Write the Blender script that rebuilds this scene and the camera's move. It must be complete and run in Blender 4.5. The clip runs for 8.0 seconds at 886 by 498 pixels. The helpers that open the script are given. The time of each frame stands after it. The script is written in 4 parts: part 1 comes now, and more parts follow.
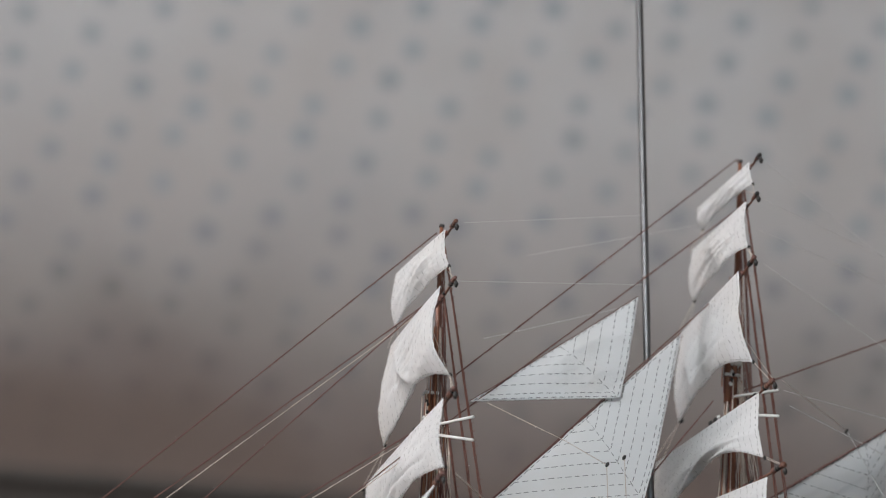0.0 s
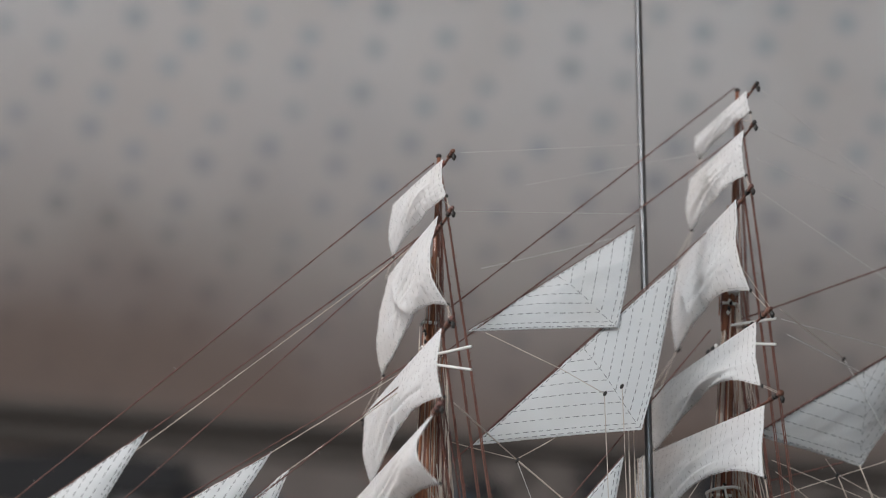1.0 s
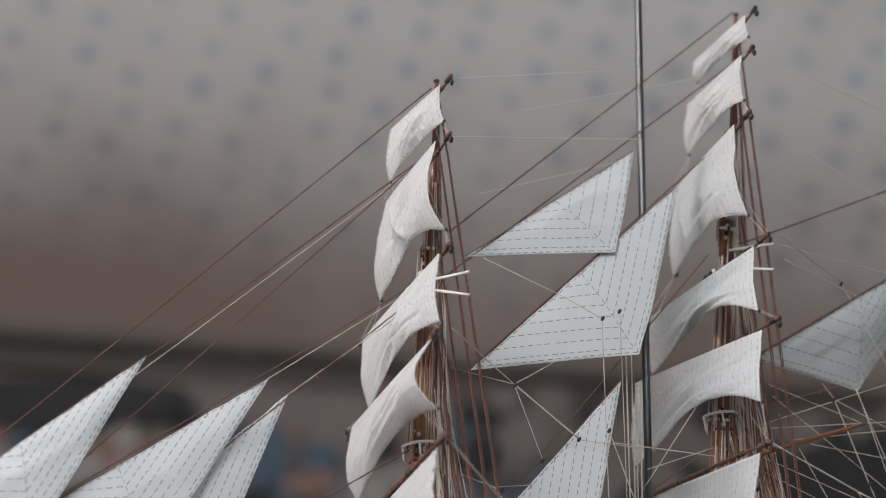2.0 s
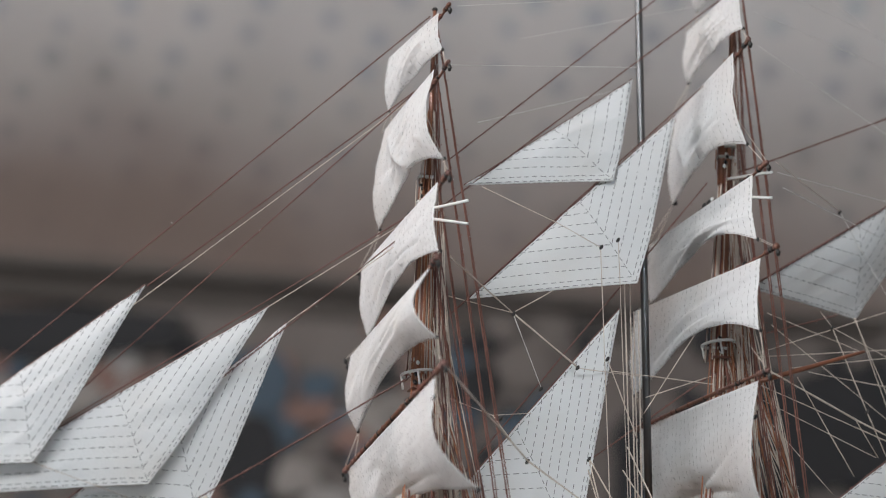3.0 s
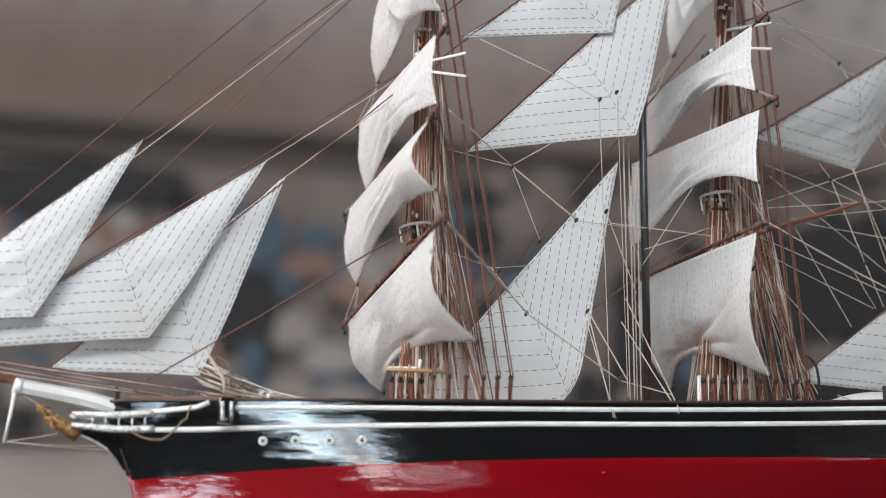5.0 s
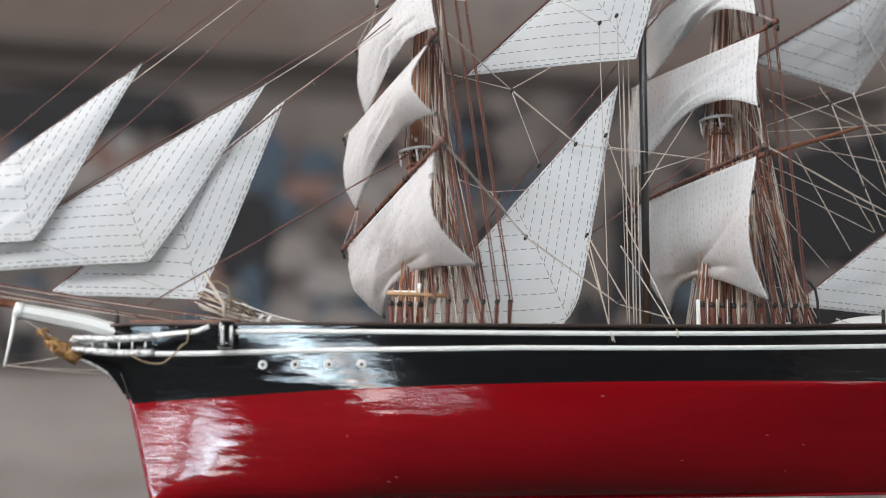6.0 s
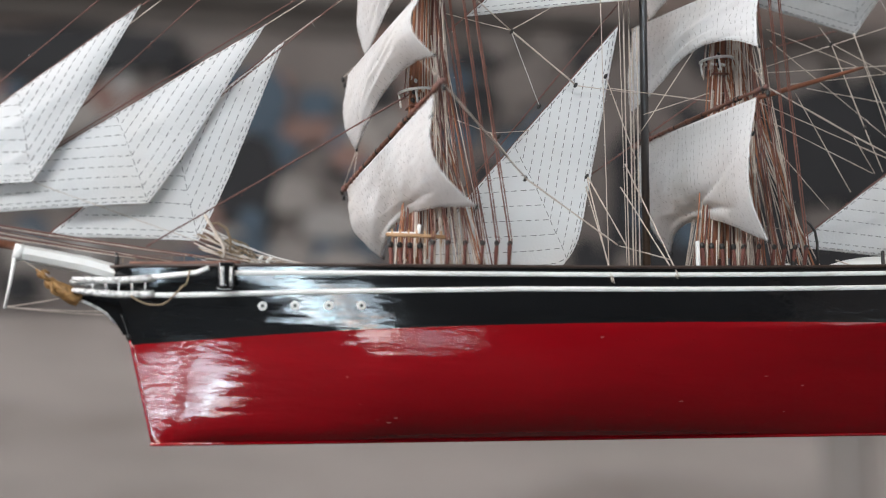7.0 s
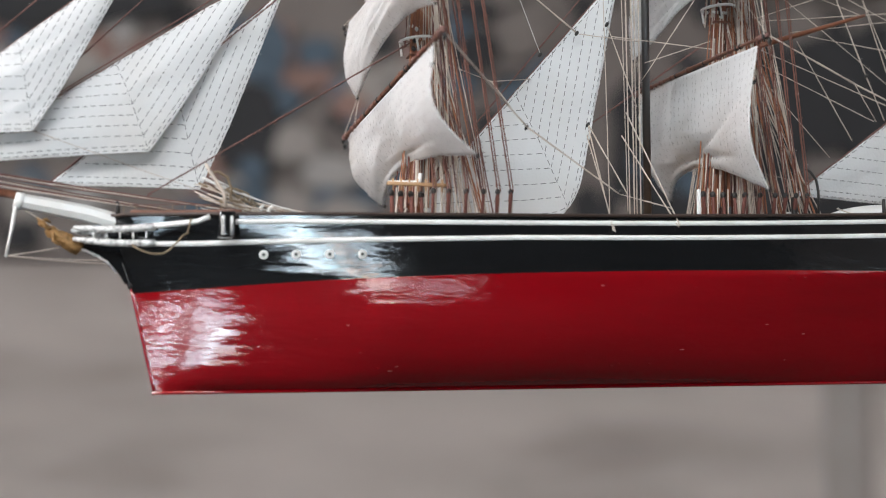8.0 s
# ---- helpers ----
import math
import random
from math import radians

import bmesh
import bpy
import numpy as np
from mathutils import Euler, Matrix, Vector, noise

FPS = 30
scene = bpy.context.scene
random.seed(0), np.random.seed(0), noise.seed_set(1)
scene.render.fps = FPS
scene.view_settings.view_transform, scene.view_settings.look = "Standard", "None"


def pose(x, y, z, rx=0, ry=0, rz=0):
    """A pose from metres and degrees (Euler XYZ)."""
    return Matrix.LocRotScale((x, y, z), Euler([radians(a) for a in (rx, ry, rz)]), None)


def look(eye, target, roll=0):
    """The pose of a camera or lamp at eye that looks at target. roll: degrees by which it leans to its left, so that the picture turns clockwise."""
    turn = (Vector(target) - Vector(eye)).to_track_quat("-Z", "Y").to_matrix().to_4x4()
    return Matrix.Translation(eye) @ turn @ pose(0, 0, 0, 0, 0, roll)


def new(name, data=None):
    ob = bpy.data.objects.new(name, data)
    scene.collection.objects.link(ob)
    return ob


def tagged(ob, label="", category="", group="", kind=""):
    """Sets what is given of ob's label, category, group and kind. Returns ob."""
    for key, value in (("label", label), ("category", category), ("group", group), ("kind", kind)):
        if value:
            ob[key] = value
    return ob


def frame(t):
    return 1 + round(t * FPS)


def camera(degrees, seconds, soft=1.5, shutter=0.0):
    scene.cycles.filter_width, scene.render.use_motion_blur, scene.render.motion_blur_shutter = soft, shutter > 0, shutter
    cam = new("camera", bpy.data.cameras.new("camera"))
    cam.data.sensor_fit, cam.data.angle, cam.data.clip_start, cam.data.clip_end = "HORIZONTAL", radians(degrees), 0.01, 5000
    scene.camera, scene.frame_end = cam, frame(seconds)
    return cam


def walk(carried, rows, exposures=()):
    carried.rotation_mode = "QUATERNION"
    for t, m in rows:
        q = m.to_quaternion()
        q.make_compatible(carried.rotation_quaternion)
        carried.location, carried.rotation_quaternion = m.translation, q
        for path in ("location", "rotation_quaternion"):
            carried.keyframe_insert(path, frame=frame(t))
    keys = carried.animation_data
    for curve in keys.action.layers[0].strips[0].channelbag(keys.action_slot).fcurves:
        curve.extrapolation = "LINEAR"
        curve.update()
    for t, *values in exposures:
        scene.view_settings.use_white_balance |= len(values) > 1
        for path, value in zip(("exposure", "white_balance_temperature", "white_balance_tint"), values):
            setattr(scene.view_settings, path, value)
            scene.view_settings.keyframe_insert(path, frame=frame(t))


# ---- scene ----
# ---- camera: one fixed standpoint, tilting down ----
EYE = 1.6
cam = camera(22.0, 8.0, soft=1.1)
ROWS = [
    (0.0, 21.746, 0.736, 0.235),
    (0.5, 20.851, 0.460, 0.187),
    (1.0, 19.989, 0.454, 0.145),
    (1.5, 19.055, 0.396, 0.097),
    (3.0, 16.324, 0.299, 0.024),
    (3.5, 15.457, 0.152, 0.009),
    (4.0, 14.500, 0.100, -0.000),
    (4.5, 13.617, 0.071, -0.012),
    (6.0, 10.723, 0.015, -0.039),
    (6.5, 10.023, 0.016, -0.043),
    (7.0, 9.246, -0.000, -0.047),
    (7.5, 8.519, 0.032, -0.038),
    (8.0, 7.955, -0.025, -0.022),
]
walk(cam, [(t, pose(0, 0, EYE, 0, 0, yaw) @ pose(0, 0, 0, 90 + pitch) @ pose(0, 0, 0, 0, 0, roll)) for t, pitch, roll, yaw in ROWS], exposures=[(0.0, -0.42), (0.5, -0.44), (1.5, -0.46), (3.0, -0.26), (4.5, -0.02), (6.0, 0.03), (8.0, 0.07)])
cam.data.dof.use_dof = True
cam.data.dof.focus_distance = 2.27
cam.data.dof.aperture_fstop = 2.9
scene.view_settings.exposure = 0.0

# ---- world and light ----
world = bpy.data.worlds.new("sky")
scene.world = world
world.use_nodes = True
wn = world.node_tree.nodes
sky = wn.new("ShaderNodeTexSky")
sky.sky_type = "NISHITA"
sky.sun_disc = False
sky.sun_elevation, sky.sun_rotation = radians(35), radians(200)
wn["Background"].inputs["Strength"].default_value = 0.1
world.node_tree.links.new(sky.outputs["Color"], wn["Background"].inputs["Color"])

ROOM_X0, ROOM_X1, ROOM_Y0, ROOM_Y1, ROOM_TOP = -6.0, 6.0, -5.0, 7.5, 8.0
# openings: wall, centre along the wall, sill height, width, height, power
# unseen; low ones shaped for the hull's reflections, high ones added to light sails
UNSEEN_WINDOWS = [("south", 0.42, 0.52, 2.95, 1.16, 370.0), ("south", 2.5, 0.25, 1.1, 0.6, 42.0), ("south", -1.68, 1.2, 0.66, 0.65, 82.0), ("west", -0.2, 2.4, 2.8, 3.6, 1330.0), ("east", -4.3, 0.9, 0.9, 1.7, 40.0),
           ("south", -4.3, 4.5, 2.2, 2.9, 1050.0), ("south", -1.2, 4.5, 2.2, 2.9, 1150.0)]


def unseen_window_light(wall, c, sill, w, h, power):
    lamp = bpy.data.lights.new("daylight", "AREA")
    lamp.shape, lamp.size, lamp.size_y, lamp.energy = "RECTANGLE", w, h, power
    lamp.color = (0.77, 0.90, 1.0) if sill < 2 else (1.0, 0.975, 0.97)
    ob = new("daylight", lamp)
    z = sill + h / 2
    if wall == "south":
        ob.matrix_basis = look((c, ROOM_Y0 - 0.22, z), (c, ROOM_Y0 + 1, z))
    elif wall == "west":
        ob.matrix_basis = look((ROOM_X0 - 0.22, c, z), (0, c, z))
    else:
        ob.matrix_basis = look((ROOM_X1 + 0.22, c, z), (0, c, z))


for w in UNSEEN_WINDOWS:
    unseen_window_light(*w)


# ---- materials ----
def material(name, base, rough=0.6, metal=0.0, noise_scale=40.0, vary=0.12, bump=0.0, bump_scale=300.0, dirt=None, dirt_scale=6.0, dirt_amount=0.4, coat=0.0, stretch=(1, 1, 1), through_light=0.0, rough_vary=0.0, stain_shade=None):
    m = bpy.data.materials.new(name)
    m.use_nodes = True
    nt = m.node_tree
    n, l = nt.nodes, nt.links
    p = n["Principled BSDF"]
    p.inputs["Roughness"].default_value = rough
    p.inputs["Metallic"].default_value = metal
    p.inputs["Coat Weight"].default_value = coat
    p.inputs["Coat Roughness"].default_value = 0.06
    tc = n.new("ShaderNodeTexCoord")
    mp = n.new("ShaderNodeMapping")
    mp.inputs["Scale"].default_value = stretch
    l.new(tc.outputs["Object"], mp.inputs["Vector"])
    ns = n.new("ShaderNodeTexNoise")
    ns.inputs["Scale"].default_value = noise_scale
    ns.inputs["Detail"].default_value = 6
    l.new(mp.outputs["Vector"], ns.inputs["Vector"])
    mix = n.new("ShaderNodeMix")
    mix.data_type = "RGBA"
    mix.inputs["A"].default_value = (*[c * (1 - vary) for c in base], 1)
    mix.inputs["B"].default_value = (*[min(1, c * (1 + vary)) for c in base], 1)
    l.new(ns.outputs["Fac"], mix.inputs["Factor"])
    out = mix.outputs["Result"]
    if dirt:
        n2 = n.new("ShaderNodeTexNoise")
        n2.inputs["Scale"].default_value = dirt_scale
        n2.inputs["Detail"].default_value = 4
        l.new(mp.outputs["Vector"], n2.inputs["Vector"])
        ramp = n.new("ShaderNodeMapRange")
        ramp.inputs["From Min"].default_value, ramp.inputs["From Max"].default_value = 0.48, 0.75
        ramp.inputs["To Max"].default_value = dirt_amount
        l.new(n2.outputs["Fac"], ramp.inputs["Value"])
        m2 = n.new("ShaderNodeMix")
        m2.data_type = "RGBA"
        m2.inputs["B"].default_value = (*dirt, 1)
        l.new(ramp.outputs["Result"], m2.inputs["Factor"])
        l.new(out, m2.inputs["A"])
        out = m2.outputs["Result"]
    if stain_shade:
        # brown staining and the vault's shade put into the colour, clouded, deepening downwards
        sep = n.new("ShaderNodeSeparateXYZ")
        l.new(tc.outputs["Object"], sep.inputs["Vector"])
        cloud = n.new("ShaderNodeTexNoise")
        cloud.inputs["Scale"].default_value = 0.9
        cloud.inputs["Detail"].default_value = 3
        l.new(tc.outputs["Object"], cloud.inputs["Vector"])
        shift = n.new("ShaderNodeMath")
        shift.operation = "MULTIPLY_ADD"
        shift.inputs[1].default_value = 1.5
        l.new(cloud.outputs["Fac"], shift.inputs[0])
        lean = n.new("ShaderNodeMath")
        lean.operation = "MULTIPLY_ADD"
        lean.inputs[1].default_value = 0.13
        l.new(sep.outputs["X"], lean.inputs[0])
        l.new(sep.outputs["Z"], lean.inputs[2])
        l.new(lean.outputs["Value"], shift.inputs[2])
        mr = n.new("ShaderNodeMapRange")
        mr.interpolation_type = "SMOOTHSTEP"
        mr.inputs["From Min"].default_value, mr.inputs["From Max"].default_value = stain_shade[0] + 0.75, stain_shade[1] + 0.75
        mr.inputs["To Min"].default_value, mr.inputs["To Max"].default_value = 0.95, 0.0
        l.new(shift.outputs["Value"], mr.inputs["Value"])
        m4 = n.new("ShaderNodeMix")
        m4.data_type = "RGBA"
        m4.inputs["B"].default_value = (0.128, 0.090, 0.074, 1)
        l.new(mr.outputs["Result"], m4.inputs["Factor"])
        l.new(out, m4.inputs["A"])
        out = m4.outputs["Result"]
    l.new(out, p.inputs["Base Color"])
    if rough_vary:
        rr = n.new("ShaderNodeMapRange")
        rr.inputs["To Min"].default_value, rr.inputs["To Max"].default_value = rough, rough + rough_vary
        l.new(ns.outputs["Fac"], rr.inputs["Value"])
        l.new(rr.outputs["Result"], p.inputs["Roughness"])
    if bump:
        n3 = n.new("ShaderNodeTexNoise")
        n3.inputs["Scale"].default_value = bump_scale
        n3.inputs["Detail"].default_value = 5
        l.new(mp.outputs["Vector"], n3.inputs["Vector"])
        b = n.new("ShaderNodeBump")
        b.inputs["Strength"].default_value = 1.0
        b.inputs["Distance"].default_value = bump
        l.new(n3.outputs["Fac"], b.inputs["Height"])
        l.new(b.outputs["Normal"], p.inputs["Normal"])
        if coat:
            l.new(b.outputs["Normal"], p.inputs["Coat Normal"])
    if through_light:
        tr = n.new("ShaderNodeBsdfTranslucent")
        l.new(out, tr.inputs["Color"])
        ms = n.new("ShaderNodeMixShader")
        ms.inputs["Fac"].default_value = through_light
        l.new(p.outputs["BSDF"], ms.inputs[1])
        l.new(tr.outputs["BSDF"], ms.inputs[2])
        l.new(ms.outputs["Shader"], n["Material Output"].inputs["Surface"])
    return m


CLOTH = material("sailcloth", (0.755, 0.762, 0.765), 0.9, noise_scale=25, vary=0.04, bump=0.0005, bump_scale=420, dirt=(0.62, 0.585, 0.53), dirt_scale=9, dirt_amount=0.38, through_light=0.30)
STITCH = material("stitching", (0.14, 0.142, 0.145), 0.9, noise_scale=200, vary=0.3)
FINE_STITCH = material("fine_stitching", (0.19, 0.188, 0.185), 0.9, noise_scale=60, vary=0.5)
BROWN = material("brown_cord", (0.145, 0.073, 0.062), 0.85, noise_scale=300, vary=0.35, bump=0.0003, bump_scale=1500)
CREAM = material("natural_cord", (0.55, 0.475, 0.41), 0.9, noise_scale=300, vary=0.2, bump=0.0003, bump_scale=1500)
ORANGE = material("tarred_cord", (0.30, 0.12, 0.06), 0.8, noise_scale=300, vary=0.3, bump=0.0003, bump_scale=1500)
TAN = material("tan_rope", (0.23, 0.17, 0.11), 0.9, noise_scale=400, vary=0.4)
SHROUD = material("red_brown_shroud", (0.18, 0.078, 0.058), 0.85, noise_scale=300, vary=0.35, bump=0.0003, bump_scale=1500)
LANYARD = material("red_brown_lanyard", (0.15, 0.052, 0.040), 0.8, noise_scale=300, vary=0.3, bump=0.0003, bump_scale=1500)
PALE = material("fine_thread", (0.55, 0.54, 0.52), 0.9, noise_scale=200, vary=0.15)
MAST = material("varnished_spar", (0.205, 0.075, 0.040), 0.45, noise_scale=60, vary=0.4, bump=0.0002, bump_scale=200, coat=0.3, stretch=(6, 6, 1))
YARD = material("stained_yard", (0.145, 0.062, 0.04), 0.5, noise_scale=80, vary=0.4, bump=0.0003, bump_scale=300)
WOOD = material("light_wood", (0.42, 0.25, 0.13), 0.55, noise_scale=60, vary=0.3, stretch=(1, 6, 6))
DARKWOOD = material("dark_cap_rail", (0.045, 0.028, 0.022), 0.4, noise_scale=70, vary=0.4)
BLACK = material("black_gloss_paint", (0.006, 0.007, 0.008), 0.075, noise_scale=30, vary=0.3, bump=0.00055, bump_scale=44, stretch=(0.45, 1, 1.9), rough_vary=0.05, coat=0.7)
RED = material("red_gloss_paint", (0.23, 0.0016, 0.0055), 0.07, noise_scale=18, vary=0.2, bump=0.0008, bump_scale=52, dirt=(0.10, 0.002, 0.004), dirt_scale=7, dirt_amount=0.45, stretch=(0.45, 1, 1.9), rough_vary=0.05, coat=0.7)
CHIP = material("chipped_paint", (0.30, 0.07, 0.07), 0.5, noise_scale=200, vary=0.3)
WHITE = material("white_paint", (0.74, 0.74, 0.72), 0.4, noise_scale=60, vary=0.08, dirt=(0.35, 0.32, 0.28), dirt_scale=30, dirt_amount=0.35)
GOLD = material("gilded_figure", (0.30, 0.165, 0.06), 0.5, metal=0.3, noise_scale=160, vary=0.7, bump=0.0022, bump_scale=330, dirt=(0.09, 0.045, 0.018), dirt_scale=170, dirt_amount=0.8)
PORTGLASS = material("grey_port_glass", (0.34, 0.36, 0.34), 0.25, noise_scale=300, vary=0.3)
SILVER = material("silvered_carving", (0.66, 0.66, 0.65), 0.4, metal=0.3, noise_scale=200, vary=0.4, bump=0.0018, bump_scale=260, dirt=(0.10, 0.10, 0.10), dirt_scale=240, dirt_amount=1.0)
ROD = material("polished_steel", (0.135, 0.135, 0.138), 0.42, metal=1.0, noise_scale=90, vary=0.15, stretch=(1, 1, 0.05))
BLOCK = material("black_block", (0.02, 0.018, 0.017), 0.5, noise_scale=200, vary=0.3)
PLASTER = material("vault_plaster", (0.39, 0.378, 0.366), 0.9, noise_scale=3.0, vary=0.10, bump=0.004, bump_scale=12, dirt=(0.30, 0.235, 0.19), dirt_scale=0.9, dirt_amount=0.35)
SHADED_STAINED = material("shaded_stained_plaster", (0.525, 0.522, 0.524), 0.9, noise_scale=3.0, vary=0.10, bump=0.004, bump_scale=12, dirt=(0.30, 0.235, 0.19), dirt_scale=0.9, dirt_amount=0.35, stain_shade=(3.55, 5.35))
STAR = material("painted_dots", (0.315, 0.345, 0.375), 0.85, noise_scale=6, vary=0.25, stain_shade=(3.55, 5.35))
STONE = material("wall_stone", (0.345, 0.305, 0.285), 0.9, noise_scale=3.0, vary=0.28, bump=0.006, bump_scale=9, dirt=(0.19, 0.16, 0.148), dirt_scale=1.7, dirt_amount=1.0, stretch=(0.5, 1, 2.4))
SHADE_GREY = material("shade_grey_plaster", (0.25, 0.225, 0.212), 0.9, noise_scale=3, vary=0.25, bump=0.004, bump_scale=9)
DARKSTONE = material("dark_moulding", (0.080, 0.069, 0.062), 0.8, noise_scale=5, vary=0.3, bump=0.003, bump_scale=20)
FLOORSTONE = material("floor_stone", (0.036, 0.030, 0.026), 0.92, noise_scale=3, vary=0.25, bump=0.002, bump_scale=15)
DARK_WALL = material("dark_unseen_wall", (0.075, 0.055, 0.042), 0.6, noise_scale=5, vary=0.3, bump=0.003, bump_scale=20, stretch=(4, 4, 0.6))
FRAME = material("window_lead", (0.10, 0.10, 0.10), 0.5, noise_scale=20, vary=0.2)


def mottling_glass():
    """Pale blue, clear and a few warm panes, clouded to mottle the hull's reflections."""
    m = bpy.data.materials.new("mottling_glass")
    m.use_nodes = True
    nt = m.node_tree
    n, l = nt.nodes, nt.links
    info = n.new("ShaderNodeObjectInfo")
    ramp = n.new("ShaderNodeValToRGB")
    ramp.color_ramp.interpolation = "CONSTANT"
    for k, (at, col) in enumerate(((0.0, (0.95, 0.98, 1.0)), (0.3, (1.0, 0.99, 0.98)), (0.55, (0.88, 0.97, 0.99)), (0.75, (0.98, 0.95, 1.0)), (0.93, (1.0, 0.76, 0.62)))):
        e = ramp.color_ramp.elements[k] if k < 2 else ramp.color_ramp.elements.new(at)
        e.position, e.color = at, (*col, 1)
    l.new(info.outputs["Random"], ramp.inputs["Fac"])
    tc = n.new("ShaderNodeTexCoord")
    cloud = n.new("ShaderNodeTexNoise")
    cloud.inputs["Scale"].default_value, cloud.inputs["Detail"].default_value = 3.2, 5
    l.new(tc.outputs["Object"], cloud.inputs["Vector"])
    mr = n.new("ShaderNodeMapRange")
    mr.inputs["From Min"].default_value, mr.inputs["From Max"].default_value = 0.38, 0.6
    mr.inputs["To Min"].default_value, mr.inputs["To Max"].default_value = 0.35, 1.0
    l.new(cloud.outputs["Fac"], mr.inputs["Value"])
    mul = n.new("ShaderNodeMix")
    mul.data_type, mul.blend_type = "RGBA", "MULTIPLY"
    mul.inputs["Factor"].default_value = 1.0
    l.new(ramp.outputs["Color"], mul.inputs["A"])
    l.new(mr.outputs["Result"], mul.inputs["B"])
    clear = n.new("ShaderNodeBsdfTransparent")
    l.new(mul.outputs["Result"], clear.inputs["Color"])
    gloss = n.new("ShaderNodeBsdfGlossy")
    gloss.inputs["Roughness"].default_value = 0.05
    mix = n.new("ShaderNodeMixShader")
    mix.inputs["Fac"].default_value = 0.05
    l.new(clear.outputs["BSDF"], mix.inputs[1])
    l.new(gloss.outputs["BSDF"], mix.inputs[2])
    l.new(mix.outputs["Shader"], n["Material Output"].inputs["Surface"])
    return m


MOTTLING_GLASS = mottling_glass()
MURAL_COLOURS = [material("mural_ground", (0.130, 0.110, 0.101), 0.8, noise_scale=2.2, vary=0.5, dirt=(0.14, 0.125, 0.115), dirt_scale=2.4, dirt_amount=0.6),
                 material("mural_blue", (0.054, 0.080, 0.108), 0.8, noise_scale=6, vary=0.4), material("mural_red", (0.18, 0.108, 0.09), 0.8, noise_scale=6, vary=0.4),
                 material("mural_cream", (0.215, 0.195, 0.18), 0.8, noise_scale=6, vary=0.3), material("mural_black", (0.014, 0.014, 0.016), 0.8, noise_scale=6, vary=0.4),
                 material("mural_pale", (0.245, 0.232, 0.222), 0.8, noise_scale=6, vary=0.3)]


# ---- mesh helpers ----
def mesh_object(name, verts, faces, mat, parent=None, label="", smooth=True):
    me = bpy.data.meshes.new(name)
    me.from_pydata([tuple(v) for v in verts], [], faces)
    me.materials.append(mat)
    if smooth:
        me.polygons.foreach_set("use_smooth", [True] * len(me.polygons))
    me.update()
    ob = new(name, me)
    if parent:
        ob.parent = parent
    if label:
        ob["label"] = label
    return ob


def part(name, bm, mat, parent, label="", smooth=True):
    bmesh.ops.recalc_face_normals(bm, faces=bm.faces)
    me = bpy.data.meshes.new(name)
    bm.to_mesh(me)
    bm.free()
    me.materials.append(mat)
    if smooth:
        me.polygons.foreach_set("use_smooth", [True] * len(me.polygons))
    ob = new(name, me)
    ob.parent = parent
    if label:
        ob["label"] = label
    return ob


def box_bm(lo, hi, bevel=0.0, bm=None):
    bm = bm or bmesh.new()
    lo, hi = Vector(lo), Vector(hi)
    r = bmesh.ops.create_cube(bm, size=1, matrix=Matrix.Translation((lo + hi) / 2) @ Matrix.Diagonal((*(hi - lo), 1)))
    if bevel:
        es = {e for v in r["verts"] for e in v.link_edges}
        bmesh.ops.bevel(bm, geom=list(es), offset=bevel, segments=2, affect="EDGES", profile=0.5)
    return bm


def tube_data(pts, radii, sides=6, base=0):
    """Rings round a line of points, closed at both ends."""
    pts = [Vector(p) for p in pts]
    verts, faces = [], []
    for i, p in enumerate(pts):
        d = (pts[min(i + 1, len(pts) - 1)] - pts[max(i - 1, 0)]).normalized()
        side = d.cross(Vector((0.13, 0.97, 0.2))).normalized()
        up = side.cross(d)
        r = radii[i] if isinstance(radii, (list, tuple)) else radii
        for k in range(sides):
            a = 2 * math.pi * k / sides
            verts.append(p + r * (math.cos(a) * side + math.sin(a) * up))
    for i in range(len(pts) - 1):
        for k in range(sides):
            a, b = base + i * sides + k, base + i * sides + (k + 1) % sides
            faces.append((a, b, b + sides, a + sides))
    faces.append(tuple(base + k for k in range(sides))[::-1])
    faces.append(tuple(base + (len(pts) - 1) * sides + k for k in range(sides)))
    return verts, faces


def mm(p):
    return Vector(p) / 1000


def tube(name, pts, radii, mat, parent, label="", sides=6):
    """pts and radii in millimetres, in the ship's own axes."""
    radii = [r / 1000 for r in radii] if isinstance(radii, (list, tuple)) else radii / 1000
    v, f = tube_data([mm(p) for p in pts], radii, sides)
    return mesh_object(name, v, f, mat, parent, label)


# ---- the setting ----
def structure(ob):
    return tagged(ob, kind="structure")


def wall_with_openings(name, along, across0, across1, a0, a1, top, openings, mat):
    """A wall of blocks round its openings; along is 0 for a wall in x, 1 for a wall in y."""
    bm = bmesh.new()

    def block(p0, p1, z0, z1):
        if p1 - p0 < 0.01 or z1 - z0 < 0.01:
            return
        if along == 0:
            box_bm((p0, across0, z0), (p1, across1, z1), 0, bm)
        else:
            box_bm((across0, p0, z0), (across1, p1, z1), 0, bm)
    cuts = sorted({a0, a1, *[c - w / 2 for c, _, w, _ in openings], *[c + w / 2 for c, _, w, _ in openings]})
    for p0, p1 in zip(cuts, cuts[1:]):
        z = 0.0
        for c, sill, w, h in sorted(openings, key=lambda o: o[1]):
            if c - w / 2 < (p0 + p1) / 2 < c + w / 2:
                block(p0, p1, z, sill)
                z = sill + h
        block(p0, p1, z, top)
    return structure(part(name, bm, mat, None, smooth=False))


def openings_of(wall):
    return [(c, s, w, h) for k, c, s, w, h, p in UNSEEN_WINDOWS if k == wall]


